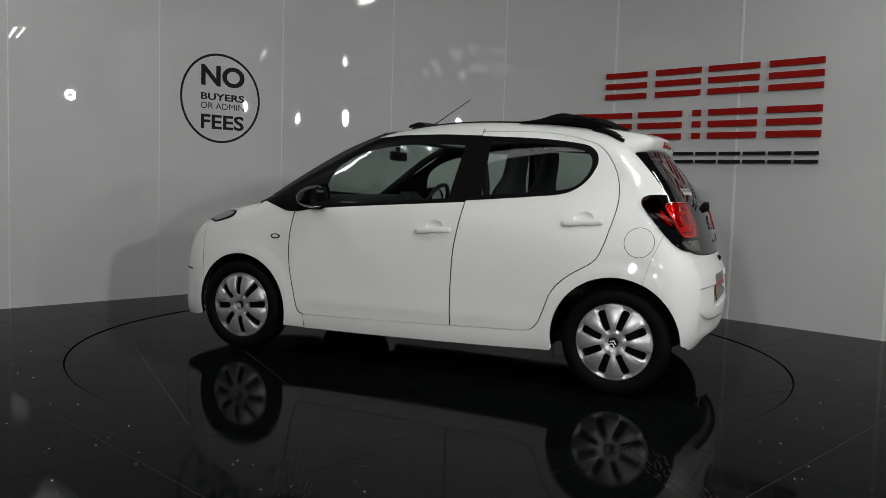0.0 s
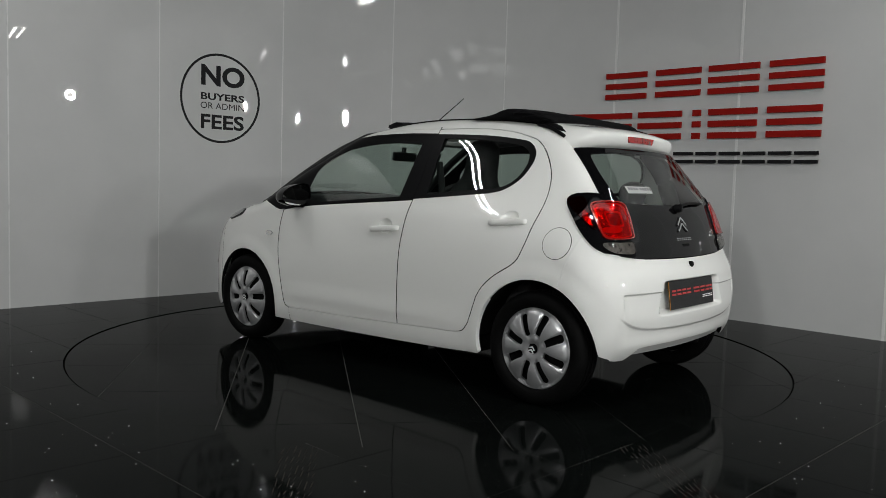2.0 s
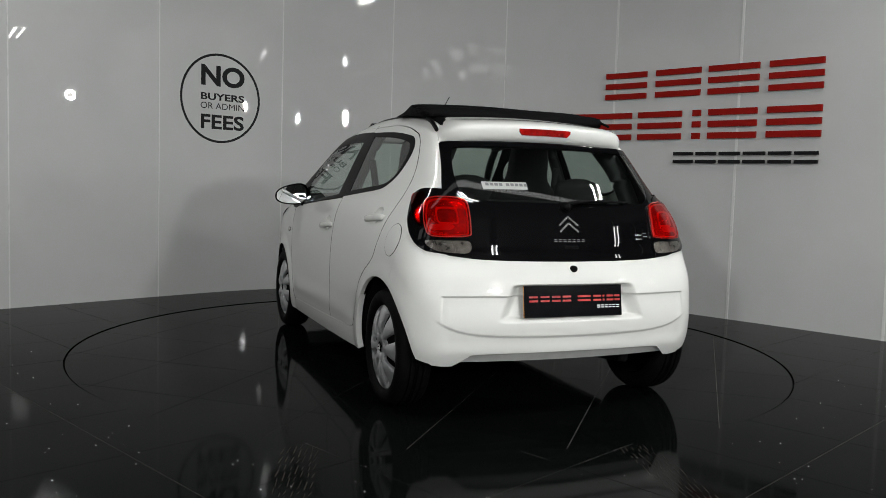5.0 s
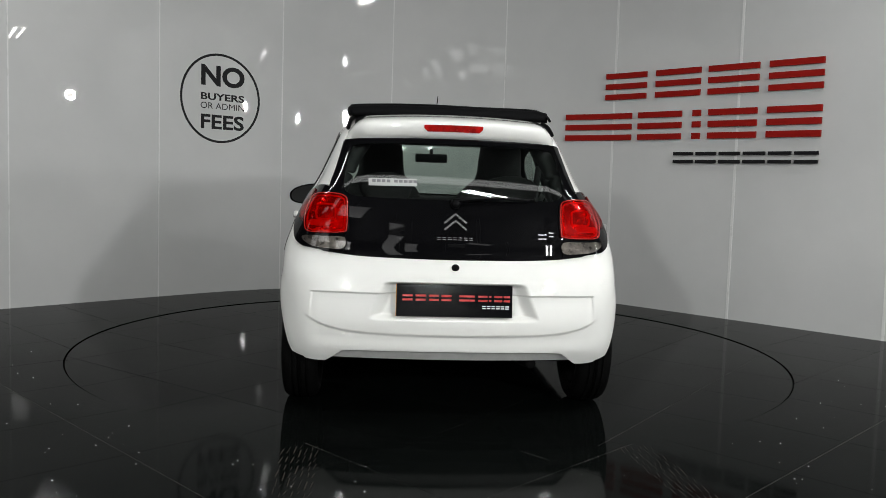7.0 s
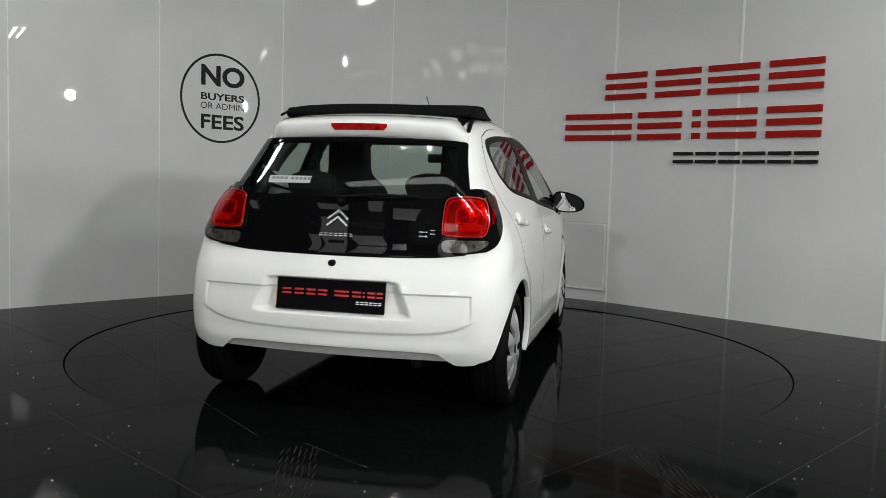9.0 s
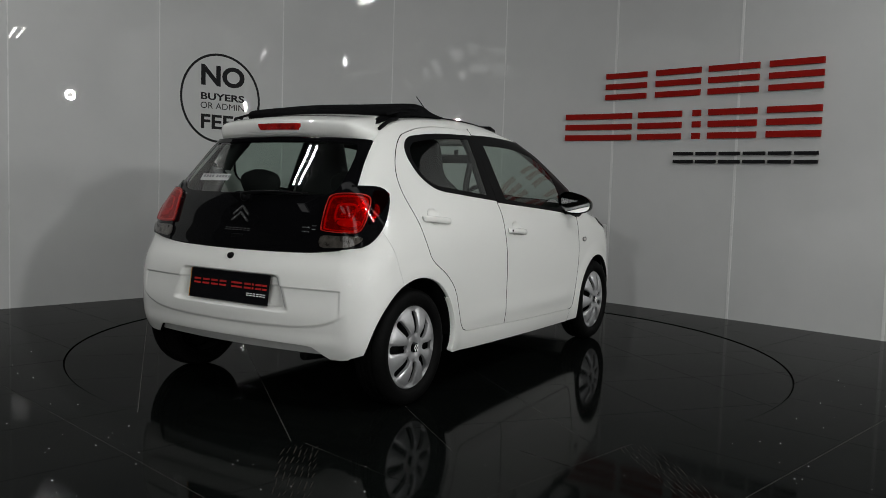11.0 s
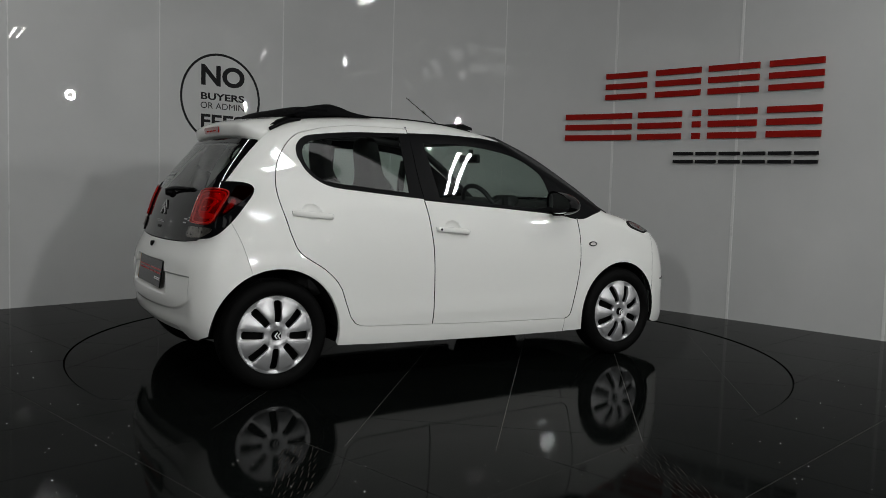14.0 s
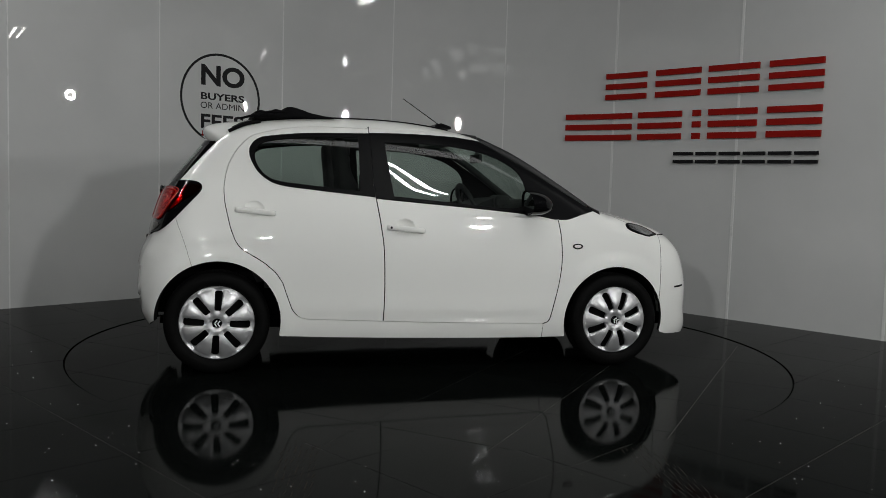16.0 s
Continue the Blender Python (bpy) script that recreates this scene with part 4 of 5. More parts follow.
roof = emit("roof_header", sheet(loop(hd, mirrored(hd)), "top", 0.04, 0.0, 0.0, 0.012), M_PAINT, car)
both("roof_gutter", sheet(loop(line("plan", [(0.16, 0.478), (-0.5, 0.478), (-1.12, 0.478)]), line("plan", [(-1.12, 0.478), (-1.12, 0.425)]), line("plan", [(-1.12, 0.425), (-0.5, 0.425), (0.16, 0.425)])), "top", 0.04, 0.007, 0.0, 0.03), M_BLACK, car, "black roof opening rail")
rdk = loop(line("plan", [(-0.62, 0.42), (-1.13, 0.42)]), line("plan", [(-1.13, 0.42), (-1.13, 0.0)]))
rdk = loop(line("plan", [(-0.62, 0.0), (-0.62, 0.42)]), rdk)
emit("roof_rear_deck", sheet(loop(rdk, mirrored(rdk)), "top", 0.05, -0.004, 0.0, 0.02), M_BLACK, car)
V, Fc = [], []
prof = [(0.145, 1.440), (0.150, 1.462), (0.185, 1.470), (0.245, 1.452), (0.25, 1.436)]
NY = 24
for i in range(NY + 1):
    y = -0.46 + 0.92 * i / NY
    for x, z in prof:
        V.append((x - 0.06 * y * y / 0.21, y, z - 0.095 * y * y - 0.004))
for i in range(NY):
    for k in range(4):
        a = i * 5 + k
        Fc.append((a, a + 5, a + 6, a + 1))
Fc += [(0, 1, 2, 3, 4), tuple(NY * 5 + k for k in (4, 3, 2, 1, 0))]
mesh_ob("wind_deflector", V, Fc, M_BLACK, car, "black wind deflector", True)

# folded canvas roof
prof = [(-0.545, 1.440), (-0.548, 1.447), (-0.60, 1.453), (-0.67, 1.466), (-0.73, 1.487), (-0.78, 1.497), (-0.812, 1.488), (-0.828, 1.468), (-0.845, 1.476), (-0.872, 1.482), (-0.898, 1.470), (-0.912, 1.454), (-0.928, 1.464), (-0.955, 1.470), (-0.985, 1.456), (-0.995, 1.430), (-0.975, 1.412), (-0.90, 1.420), (-0.80, 1.430), (-0.70, 1.436)]
prof = [tuple(p) for p in spline(prof, 3, True)]
V, Fc = [], []
NY, NP = 44, len(prof)
for i in range(NY + 1):
    u = -1 + 2 * i / NY
    y = 0.516 * u
    e = abs(u) ** 24
    for x, z in prof:
        sag = 0.004 * (1 - u * u)
        lump = 0.002 * math.sin(9 * y + 40 * x) * (1 - e)
        zz = 1.437 + (z - 1.437) * (1 - 0.12 * e) + sag + lump - 0.008 * y * y
        V.append((x + 0.03 * u * u - 0.02, y, zz))
for i in range(NY):
    for k in range(NP):
        j = (k + 1) % NP
        Fc.append((i * NP + k, i * NP + j, (i + 1) * NP + j, (i + 1) * NP + k))
Fc += [tuple(range(NP - 1, -1, -1)), tuple(NY * NP + k for k in range(NP))]
canopy = mesh_ob("canvas_roof", V, Fc, M_CANVAS, car, "black canvas roof folded in a stack", True)
for s in (1, -1):
    for dz, x0, x1 in ((0.030, -0.80, -1.0), (0.012, -0.86, -1.06)):
        V, Fc = tube(spline([(x0, s * 0.512, 1.432 + dz), ((x0 + x1) / 2, s * 0.519, 1.428 + dz), (x1, s * 0.512, 1.402 + dz)], 6), 0.007, 8)
        mesh_ob("canvas_fold", V, Fc, M_CANVAS, canopy, smooth=True)
    V, Fc = tube(spline([(-0.95, s * 0.495, 1.405), (-1.03, s * 0.505, 1.385), (-1.10, s * 0.512, 1.352), (-1.125, s * 0.514, 1.338)], 6), 0.012, 8, 0.8)
    mesh_ob("roof_rail_end", V, Fc, M_BLACK, car, smooth=True)

# spoiler with the third brake lamp
V, Fc = [], []
base = spline([(-1.00, 1.424), (-1.10, 1.415), (-1.20, 1.402), (-1.262, 1.386), (-1.285, 1.366), (-1.281, 1.330), (-1.262, 1.302), (-1.225, 1.290), (-1.15, 1.292), (-1.02, 1.32)], 4, True)
NY, NP = 40, len(base)
for i in range(NY + 1):
    u = -1 + 2 * i / NY
    y = 0.512 * u
    e = max(0.0, (abs(u) - 0.80) / 0.20) ** 2.2
    for x, z in base:
        zz = z - 0.085 * y * y
        zc = 1.30 - 0.085 * y * y
        V.append((-1.0 + (x + 1.0) * (1 - 0.30 * e) + 0.13 * y * y, y, zc + (zz - zc) * (1 - 0.42 * e) - 0.01 * e))
for i in range(NY):
    for k in range(NP):
        j = (k + 1) % NP
        Fc.append((i * NP + k, (i + 1) * NP + k, (i + 1) * NP + j, i * NP + j))
Fc += [tuple(range(NP)), tuple(NY * NP + k for k in range(NP - 1, -1, -1))]
spoiler = mesh_ob("spoiler", V, Fc, M_PAINT, car, smooth=True)
V, Fc = [], []
for i in range(17):
    y = -0.143 + 0.286 * i / 16
    d = 0.13 * y * y
    cut = 0.018 * max(0, (abs(y) - 0.125) / 0.018)
    for x, z in ((-1.270, 1.359), (-1.2905, 1.3585), (-1.2885, 1.326 + cut), (-1.265, 1.324 + cut)):
        V.append((x + d, y, z - 0.085 * y * y))
for i in range(16):
    for k in range(4):
        a, b = i * 4 + k, i * 4 + (k + 1) % 4
        Fc.append((a, a + 4, b + 4, b))
Fc += [(0, 1, 2, 3), (67, 66, 65, 64)]
brake = mesh_ob("brake_lamp", V, Fc, M_LAMPRED, spoiler, "red high-level brake lamp")
for i in range(6):
    y = -0.075 + 0.03 * i
    part("light_cell", box_bm(-1.2925, -1.288, y - 0.004, y + 0.004, 1.332, 1.340, 0.001, 1), M_LAMPHOT, brake)

# aerial
V, Fc = tube([(0.285, 0, 1.400), (0.262, 0, 1.440), (0.25, 0, 1.452)], 0.014, 10, 0.6)
aerial = mesh_ob("aerial", V, Fc, M_BLACK, car, "thin black roof aerial", True)
V, Fc = tube([(0.252, 0, 1.448), (-0.028, 0, 1.628)], 0.0032, 8, 0.8)
mesh_ob("rod", V, Fc, M_BLACK, aerial, smooth=True)


# door handles
def handle(hx, hz, owner, s, lock):
    p = onto("side", np.array([hx - 0.09, hx, hx + 0.09]), np.array([hz + 0.006, hz - 0.002, hz - 0.010]))
    ys = p[:, 1] + np.array([0.012, 0.020, 0.012])
    path = spline([(hx - 0.108, ys[0] - 0.012, hz + 0.006), (hx - 0.095, ys[0], hz + 0.005), (hx - 0.05, ys[0] + 0.009, hz + 0.002), (hx, ys[1] * 0 + ys[0] + 0.011, hz - 0.002), (hx + 0.05, ys[0] * 0.5 + ys[2] * 0.5 + 0.011, hz - 0.006), (hx + 0.095, ys[2] + 0.003, hz - 0.010), (hx + 0.112, ys[2] - 0.012, hz - 0.011)], 4)
    V, Fc = [], []
    n = 12
    m = len(path)
    for i, q in enumerate(path):
        u = abs(2 * i / (m - 1) - 1)
        hgt = 0.0165 * (1 - 0.35 * u ** 4)
        for k in range(n):
            a = 2 * math.pi * k / n
            V.append((q[0], (q[1] + 0.009 * math.cos(a)) * s, q[2] + hgt * math.copysign(abs(math.sin(a)) ** 0.75, math.sin(a))))
    for i in range(m - 1):
        for k in range(n):
            j = (k + 1) % n
            f = (i * n + k, i * n + j, (i + 1) * n + j, (i + 1) * n + k)
            Fc.append(f if s < 0 else f[::-1])
    Fc += [tuple(range(n)), tuple((m - 1) * n + k for k in range(n))]
    h = mesh_ob("door_handle", V, Fc, M_PAINT, owner, "white door handle over a scooped recess", True)
    if lock:
        V, Fc = lathe([(0.0, 0.0), (0.006, 0.0), (0.007, -0.003)], 16)
        o = mesh_ob("key_lock", [(x + hx - 0.085, (y + ys[0] + 0.0135) * s, z + hz + 0.004) for x, y, z in V], Fc, M_LINERSHADE, h)
    return h


for s, rdoor, fdoor in ((1, rear_doors[0], front_doors[0]), (-1, rear_doors[1], front_doors[1])):
    handle(-0.977, 0.899, rdoor, s, False)
    handle(-0.143, 0.820, fdoor, s, s < 0)

# door mirrors
for s, fdoor in ((1, front_doors[0]), (-1, front_doors[1])):
    V, Fc = [], []
    NU, NV = 28, 14
    for i in range(NV + 1):
        f = i / NV
        x = 0.555 + 0.155 * f
        k = (1 - f ** 2.6) ** 0.5 if f < 1 else 0.0
        for j in range(NU):
            a = 2 * math.pi * j / NU
            cy = math.copysign(abs(math.cos(a)) ** 0.78, math.cos(a))
            cz = math.copysign(abs(math.sin(a)) ** 0.78, math.sin(a))
            yy = 0.868 + 0.110 * cy * max(k, 0.02) - 0.012 * f
            zz = 0.980 + (0.068 - 0.014 * cy) * cz * max(k, 0.02) - 0.012 * cy
            V.append((x, s * yy, zz))
    for i in range(NV):
        for j in range(NU):
            q = (j + 1) % NU
            f = (i * NU + j, i * NU + q, (i + 1) * NU + q, (i + 1) * NU + j)
            Fc.append(f if s > 0 else f[::-1])
    Fc.append(tuple(NV * NU + j for j in range(NU)))
    mir = mesh_ob("door_mirror", V, Fc, M_GLOSSBLACK, fdoor, "gloss black door mirror", True)
    G = [(0.563, s * (0.868 + (abs(yv) - 0.868) * 0.90), 0.980 + (zv - 0.980) * 0.88) for _, yv, zv in V[:NU]]
    mesh_ob("mirror_glass", G, [tuple(range(NU)) if s < 0 else tuple(range(NU - 1, -1, -1))], M_MIRROR, mir, "silvered mirror glass")
    part("arm", box_bm(0.58, 0.67, min(s * 0.73, s * 0.80), max(s * 0.73, s * 0.80), 0.905, 0.945, 0.012), M_BLACK, mir)
    V, Fc = tube(spline([(0.60, s * 0.735, 1.03), (0.60, s * 0.757, 0.97), (0.60, s * 0.775, 0.905)], 5), 0.016, 8)
    mesh_ob("mirror_base", V, Fc, M_BLACK, mir, smooth=True)

# number plate in its recess
tilt = math.degrees(math.atan2(0.020, 0.143))
plate = part("number_plate", box_bm(-0.004, 0.004, -0.262, 0.262, -0.0725, 0.0725, 0.002, 1), M_PLATE, bumper, "black dealer plate with red and white bars")
plate.matrix_local = pose(-1.618, 0, 0.5515, 0, tilt, 0)
part("amber_edge", box_bm(-0.0045, -0.002, 0.2621, 0.2645, -0.072, 0.072), M_ORANGE, plate)


def plate_bars(cells, z0, z1, material, rows):
    for y0, y1 in cells:
        for r in range(rows):
            h = (z1 - z0) / (2 * rows - 1)
            part("bar", box_bm(-0.0052, -0.003, -y1, -y0, z0 + 2 * r * h, z0 + (2 * r + 1) * h), material, plate)


plate_bars([(-0.235, -0.190), (-0.176, -0.130), (-0.116, -0.072), (-0.06, -0.015), (0.02, 0.09), (0.105, 0.148), (0.156, 0.166), (0.178, 0.215), (0.222, 0.250)], -0.002, 0.026, M_PLATERED, 2)
plate_bars([(0.125 + 0.021 * k, 0.141 + 0.021 * k) for k in range(6)], -0.034, -0.020, M_WHITEPLASTIC, 2)

# tailgate furniture: release, emblem, lettering bars, wiper, sticker
V, Fc = lathe([(0.0, 0.012), (0.013, 0.012), (0.016, 0.008), (0.016, -0.02)], 20)
xr0 = float(onto("rear", np.array([0.0]), np.array([0.70]))[0][0])
mesh_ob("release_button", [(xr0 - y, x * 1.1, z * 0.95 + 0.70) for x, y, z in V], Fc, M_LINERSHADE, bumper, "small black tailgate release", True)


def on_gate(y, z, off):
    p = onto("rear", np.array([y]), np.array([z]))
    return (p + skin_normals(p) * off)[0]


def gate_bar(y0, z0, y1, z1, thick, off, material, name, label=""):
    n = 6
    V, Fc = [], []
    for i in range(n + 1):
        f = i / n
        y, z = y0 + (y1 - y0) * f, z0 + (z1 - z0) * f
        dy, dz = y1 - y0, z1 - z0
        ln = math.hypot(dy, dz)
        py, pz = -dz / ln * thick / 2, dy / ln * thick / 2
        V += [on_gate(y + py, z + pz, 0.002), on_gate(y + py * 0.8, z + pz * 0.8, off), on_gate(y - py * 0.8, z - pz * 0.8, off), on_gate(y - py, z - pz, 0.002)]
    for i in range(n):
        for k in range(3):
            a = 4 * i + k
            Fc.append((a, a + 4, a + 5, a + 1))
    Fc += [(0, 1, 2, 3), (4 * n + 3, 4 * n + 2, 4 * n + 1, 4 * n)]
    return mesh_ob(name, V, Fc, material, tailgate, label)


for z in (0.924, 0.894):
    for s in (1, -1):
        gate_bar(0.0, z + 0.012, s * 0.050, z - 0.028, 0.011, 0.010, M_BADGE, "emblem_bar", "chrome emblem bar")
for k in range(7):
    gate_bar(0.084 - 0.0245 * k, 0.831, 0.068 - 0.0245 * k, 0.831, 0.0045, 0.005, M_BADGE, "lettering_bar")
    gate_bar(0.084 - 0.0245 * k, 0.822, 0.068 - 0.0245 * k, 0.822, 0.0045, 0.005, M_BADGE, "lettering_bar")
gate_bar(-0.385, 0.853, -0.425, 0.853, 0.007, 0.005, M_BADGE, "lettering_bar")
gate_bar(-0.385, 0.834, -0.425, 0.834, 0.007, 0.005, M_BADGE, "lettering_bar")
gate_bar(-0.435, 0.862, -0.458, 0.862, 0.006, 0.005, M_BADGE, "lettering_bar")
gate_bar(-0.435, 0.846, -0.458, 0.846, 0.006, 0.005, M_BADGE, "lettering_bar")
part("camera_pad", box_bm(-1.574, -1.565, -0.045, 0.035, 0.765, 0.805, 0.004), M_BLACK, tailgate)
hub = on_gate(0.0, 0.985, 0.0)
V, Fc = lathe([(0.0, 0.036), (0.014, 0.036), (0.021, 0.026), (0.024, 0.0)], 18)
wiper = mesh_ob("rear_wiper", [Vector(hub) + Vector((-y, x, z)) for x, y, z in V], Fc, M_BLACK, tailgate, "black rear wiper", True)
V, Fc = tube(spline([on_gate(0.015, 0.985, 0.030), on_gate(-0.10, 0.998, 0.028), on_gate(-0.22, 1.003, 0.024), on_gate(-0.345, 1.002, 0.016)], 5), 0.010, 8, 0.55)
mesh_ob("arm", V, Fc, M_BLACK, wiper, smooth=True)
V, Fc = tube(spline([on_gate(-0.06, 0.999, 0.010), on_gate(-0.22, 1.008, 0.010), on_gate(-0.37, 1.006, 0.010)], 5), 0.006, 8)
mesh_ob("blade", V, Fc, M_RUBBER, wiper, smooth=True)
stk = line("rear", [(0.178, 1.058), (0.400, 1.056), (0.402, 1.090), (0.176, 1.092), (0.178, 1.058)], smooth=False)
sticker = emit("window_sticker", sheet(loop(stk), "rear", 0.05, 0.0038, 0.0, 0.0), M_STICKER, tailgate, "white strip sticker with grey bars")
for k in range(9):
    y = 0.385 - 0.0225 * k - (0.012 if k > 3 else 0)
    b = line("rear", [(y, 1.072), (y - 0.017, 1.072), (y - 0.017, 1.085), (y, 1.085), (y, 1.072)], smooth=False)
    emit("bar", sheet(loop(b), "rear", 0.05, 0.0046, 0.0, 0.0), M_STICKERBAR, sticker)


# dark backing sheets added behind the panels, shade for the gaps
def back_gaps(outline, kind, out=0.012, deep=-0.023, low=None):
    if low is not None:
        outline = outline[outline[:, 2] < low]
    both("gap_backing", sheet(outline, kind, 0.06, deep, -out, 0.0), M_LINERSHADE, car)


back_gaps(rd_out, "side", low=0.985)
back_gaps(fd_out, "side")
back_gaps(quarter, "cyl", out=0.004)
back_gaps(wing, "fcyl", out=0.004)
back_gaps(sill, "side", out=0.0, deep=-0.036)
emit("gap_backing", sheet(bump_out, "cyl", 0.06, -0.045, 0.012, 0.0), M_LINERSHADE, car)

# wheel housings and underbody
for k, (ax, az, r) in enumerate(ARCHES):
    for s in (1, -1):
        V, Fc = [], []
        n = 30
        for i in range(n + 1):
            a = radians(2 + 176 * i / n)
            for rr, y in ((r + 0.006, 0.775), (r + 0.02, 0.60), (r + 0.02, 0.48), (0.05, 0.47)):
                end = max(0.0, math.cos(a) if k else -math.cos(a))
                V.append((ax + rr * math.cos(a), s * (y - (0.085 * end ** 3 if y > 0.7 else 0)), az + rr * math.sin(a)))
        for i in range(n):
            for q in range(3):
                f = (4 * i + q, 4 * i + q + 1, 4 * i + q + 5, 4 * i + q + 4)
                Fc.append(f if s > 0 else f[::-1])
        mesh_ob("wheel_housing", V, Fc, M_LINERSHADE, car)
part("underbody", box_bm(-1.36, 1.60, -0.60, 0.60, 0.225, 0.30, 0.02), M_LINERSHADE, car)
part("floor_pan", box_bm(-0.80, 0.80, -0.745, 0.745, 0.20, 0.29, 0.02), M_LINERSHADE, car)
V, Fc = tube(spline([(-1.0, -0.33, 0.22), (-1.3, -0.36, 0.225), (-1.50, -0.38, 0.245)], 5), 0.024, 12)
mesh_ob("exhaust", V, Fc, M_LINERSHADE, car, "dark exhaust pipe", True)
part("rear_axle", box_bm(-1.22, -1.12, -0.60, 0.60, 0.20, 0.26, 0.02), M_LINERSHADE, car)


# wheels
def hubcap_mesh():
    radii = [0.026, 0.045, 0.058, 0.068, 0.073, 0.080, 0.090, 0.105, 0.12, 0.135, 0.15, 0.162, 0.170, 0.177, 0.183, 0.189, 0.197, 0.206, 0.2105]
    V, Fc = [], []
    INNER, OUTER, NS, NB = 0.068, 0.177, 6, 9
    PER = NS + 2 * NB
    NT = 8 * PER

    def height(r, t):
        c = math.cos(8 * t)              # +1 in the middle of a slot
        dish = 0.016 * math.sin(math.pi * min(1, r / 0.2)) - 0.012 * (r / 0.2) ** 2
        blade = 0.008 * (0.5 - 0.5 * c) ** 0.7 * np.clip((r - 0.05) / 0.05, 0, 1) * (1 - np.clip((r - 0.175) / 0.02, 0, 1))
        lip = 0.006 * np.exp(-((r - 0.199) / 0.007) ** 2)
        dip = -0.007 * np.clip((c - 0.2) / 0.4, 0, 1) * np.clip((r - 0.06) / 0.02, 0, 1) * (1 - np.clip((r - 0.18) / 0.01, 0, 1))
        edge = -0.016 * np.clip((r - 0.203) / 0.0075, 0, 1) ** 2
        boss = 0.006 * np.exp(-((r - 0.045) / 0.012) ** 2)
        return float(dish + blade + lip + dip + edge + boss)

    def slot_half(r):
        w = 0.0178 + 0.034 * (r - INNER)
        ends = min(1.0, max(0.0, r - INNER) / 0.010) if r < 0.11 else min(1.0, max(0.0, OUTER - r) / 0.010)
        return w * (0.55 + 0.45 * math.sqrt(max(0.0, 1 - (1 - ends) ** 2))) / max(r, 0.05)
    for i in range(NT):
        sec, k = divmod(i, PER)
        for r in radii:
            h, e = slot_half(r), math.pi / 8
            if k <= NS:
                t = -h + 2 * h * k / NS
            else:
                t = h + (2 * e - 2 * h) * (k - NS) / (PER - NS)
            t += sec * math.pi / 4
            V.append((r * math.cos(t), height(r, t), r * math.sin(t)))
    k = len(radii)
    for i in range(NT):
        j = (i + 1) % NT
        for q in range(k - 1):
            if i % PER < NS and radii[q] >= INNER - 1e-6 and radii[q + 1] <= OUTER + 1e-6:
                continue
            Fc.append((i * k + q, j * k + q, j * k + q + 1, i * k + q + 1))
    # depth along open edges
    cnt = {}
    for f in Fc:
        for q in range(4):
            e = (f[q], f[(q + 1) % 4])
            cnt[e] = cnt.get(e, 0) + 1
    walls, mp = [], {}
    for a, b in list(cnt):
        if (b, a) not in cnt:
            for v in (a, b):
                if v not in mp:
                    mp[v] = len(V)
                    V.append((V[v][0], V[v][1] - 0.016, V[v][2]))
            walls.append((b, a, mp[a], mp[b]))
    return V, Fc + walls


CAPV, CAPF = hubcap_mesh()
cap_me = bpy.data.meshes.new("hub_cap")
cap_me.from_pydata(CAPV, [], CAPF)
cap_me.materials.append(M_SILVER)
cap_me.shade_smooth()
cap_me.set_sharp_from_angle(angle=radians(38))
TYRE = [(0.200, -0.060), (0.207, -0.074), (0.220, -0.083), (0.245, -0.085), (0.266, -0.078), (0.277, -0.064), (0.2815, -0.050)]
grooves = [(-0.043, 0.2825), (-0.036, 0.283), (-0.035, 0.276), (-0.028, 0.276), (-0.027, 0.2838), (-0.010, 0.2842), (-0.009, 0.276), (-0.002, 0.276), (-0.001, 0.2844)]
left_half = TYRE + [(r, h) for h, r in grooves]
tyre_prof = left_half + [(r, -h) for r, h in reversed(left_half)]
tv, tf = lathe(tyre_prof, 72)
tyre_me = bpy.data.meshes.new("tyre")
tyre_me.from_pydata(tv, [], tf)
tyre_me.materials.append(M_RUBBER)
tyre_me.shade_smooth()
tyre_me.set_sharp_from_angle(angle=radians(40))
rv, rf = lathe([(0.0, 0.028), (0.10, 0.028), (0.15, 0.010), (0.180, 0.005), (0.188, 0.050), (0.202, 0.060), (0.202, 0.052), (0.196, 0.03), (0.196, -0.06)], 48)
rim_me = bpy.data.meshes.new("wheel")
rim_me.from_pydata(rv, [], rf)
rim_me.materials.append(M_LINERSHADE)
rim_me.shade_smooth()
badge_bm = box_bm(-0.021, 0.021, 0.004, 0.011, -0.021, 0.021, 0.004)
badge_me = bpy.data.meshes.new("hub_badge")
badge_bm.to_mesh(badge_me)
badge_bm.free()
badge_me.materials.append(M_GLOSSBLACK)
chev_bm = bmesh.new()
for dz in (-0.008, 0.005):
    for s in (1, -1):
        q = box_bm(-0.0115, 0.0115, 0.0105, 0.0125, -0.0030, 0.0030, m=pose(0, 0, 0) @ Matrix.Translation((s * 0.0078, 0, dz * 1.25)) @ Matrix.Rotation(radians(s * 38), 4, "Y"))
        tmp = bpy.data.meshes.new("tmp")
        q.to_mesh(tmp)
        q.free()
        chev_bm.from_mesh(tmp)
        bpy.data.meshes.remove(tmp)
chev_me = bpy.data.meshes.new("badge_bar")
chev_bm.to_mesh(chev_me)
chev_bm.free()
chev_me.materials.append(M_WHITEPLASTIC)


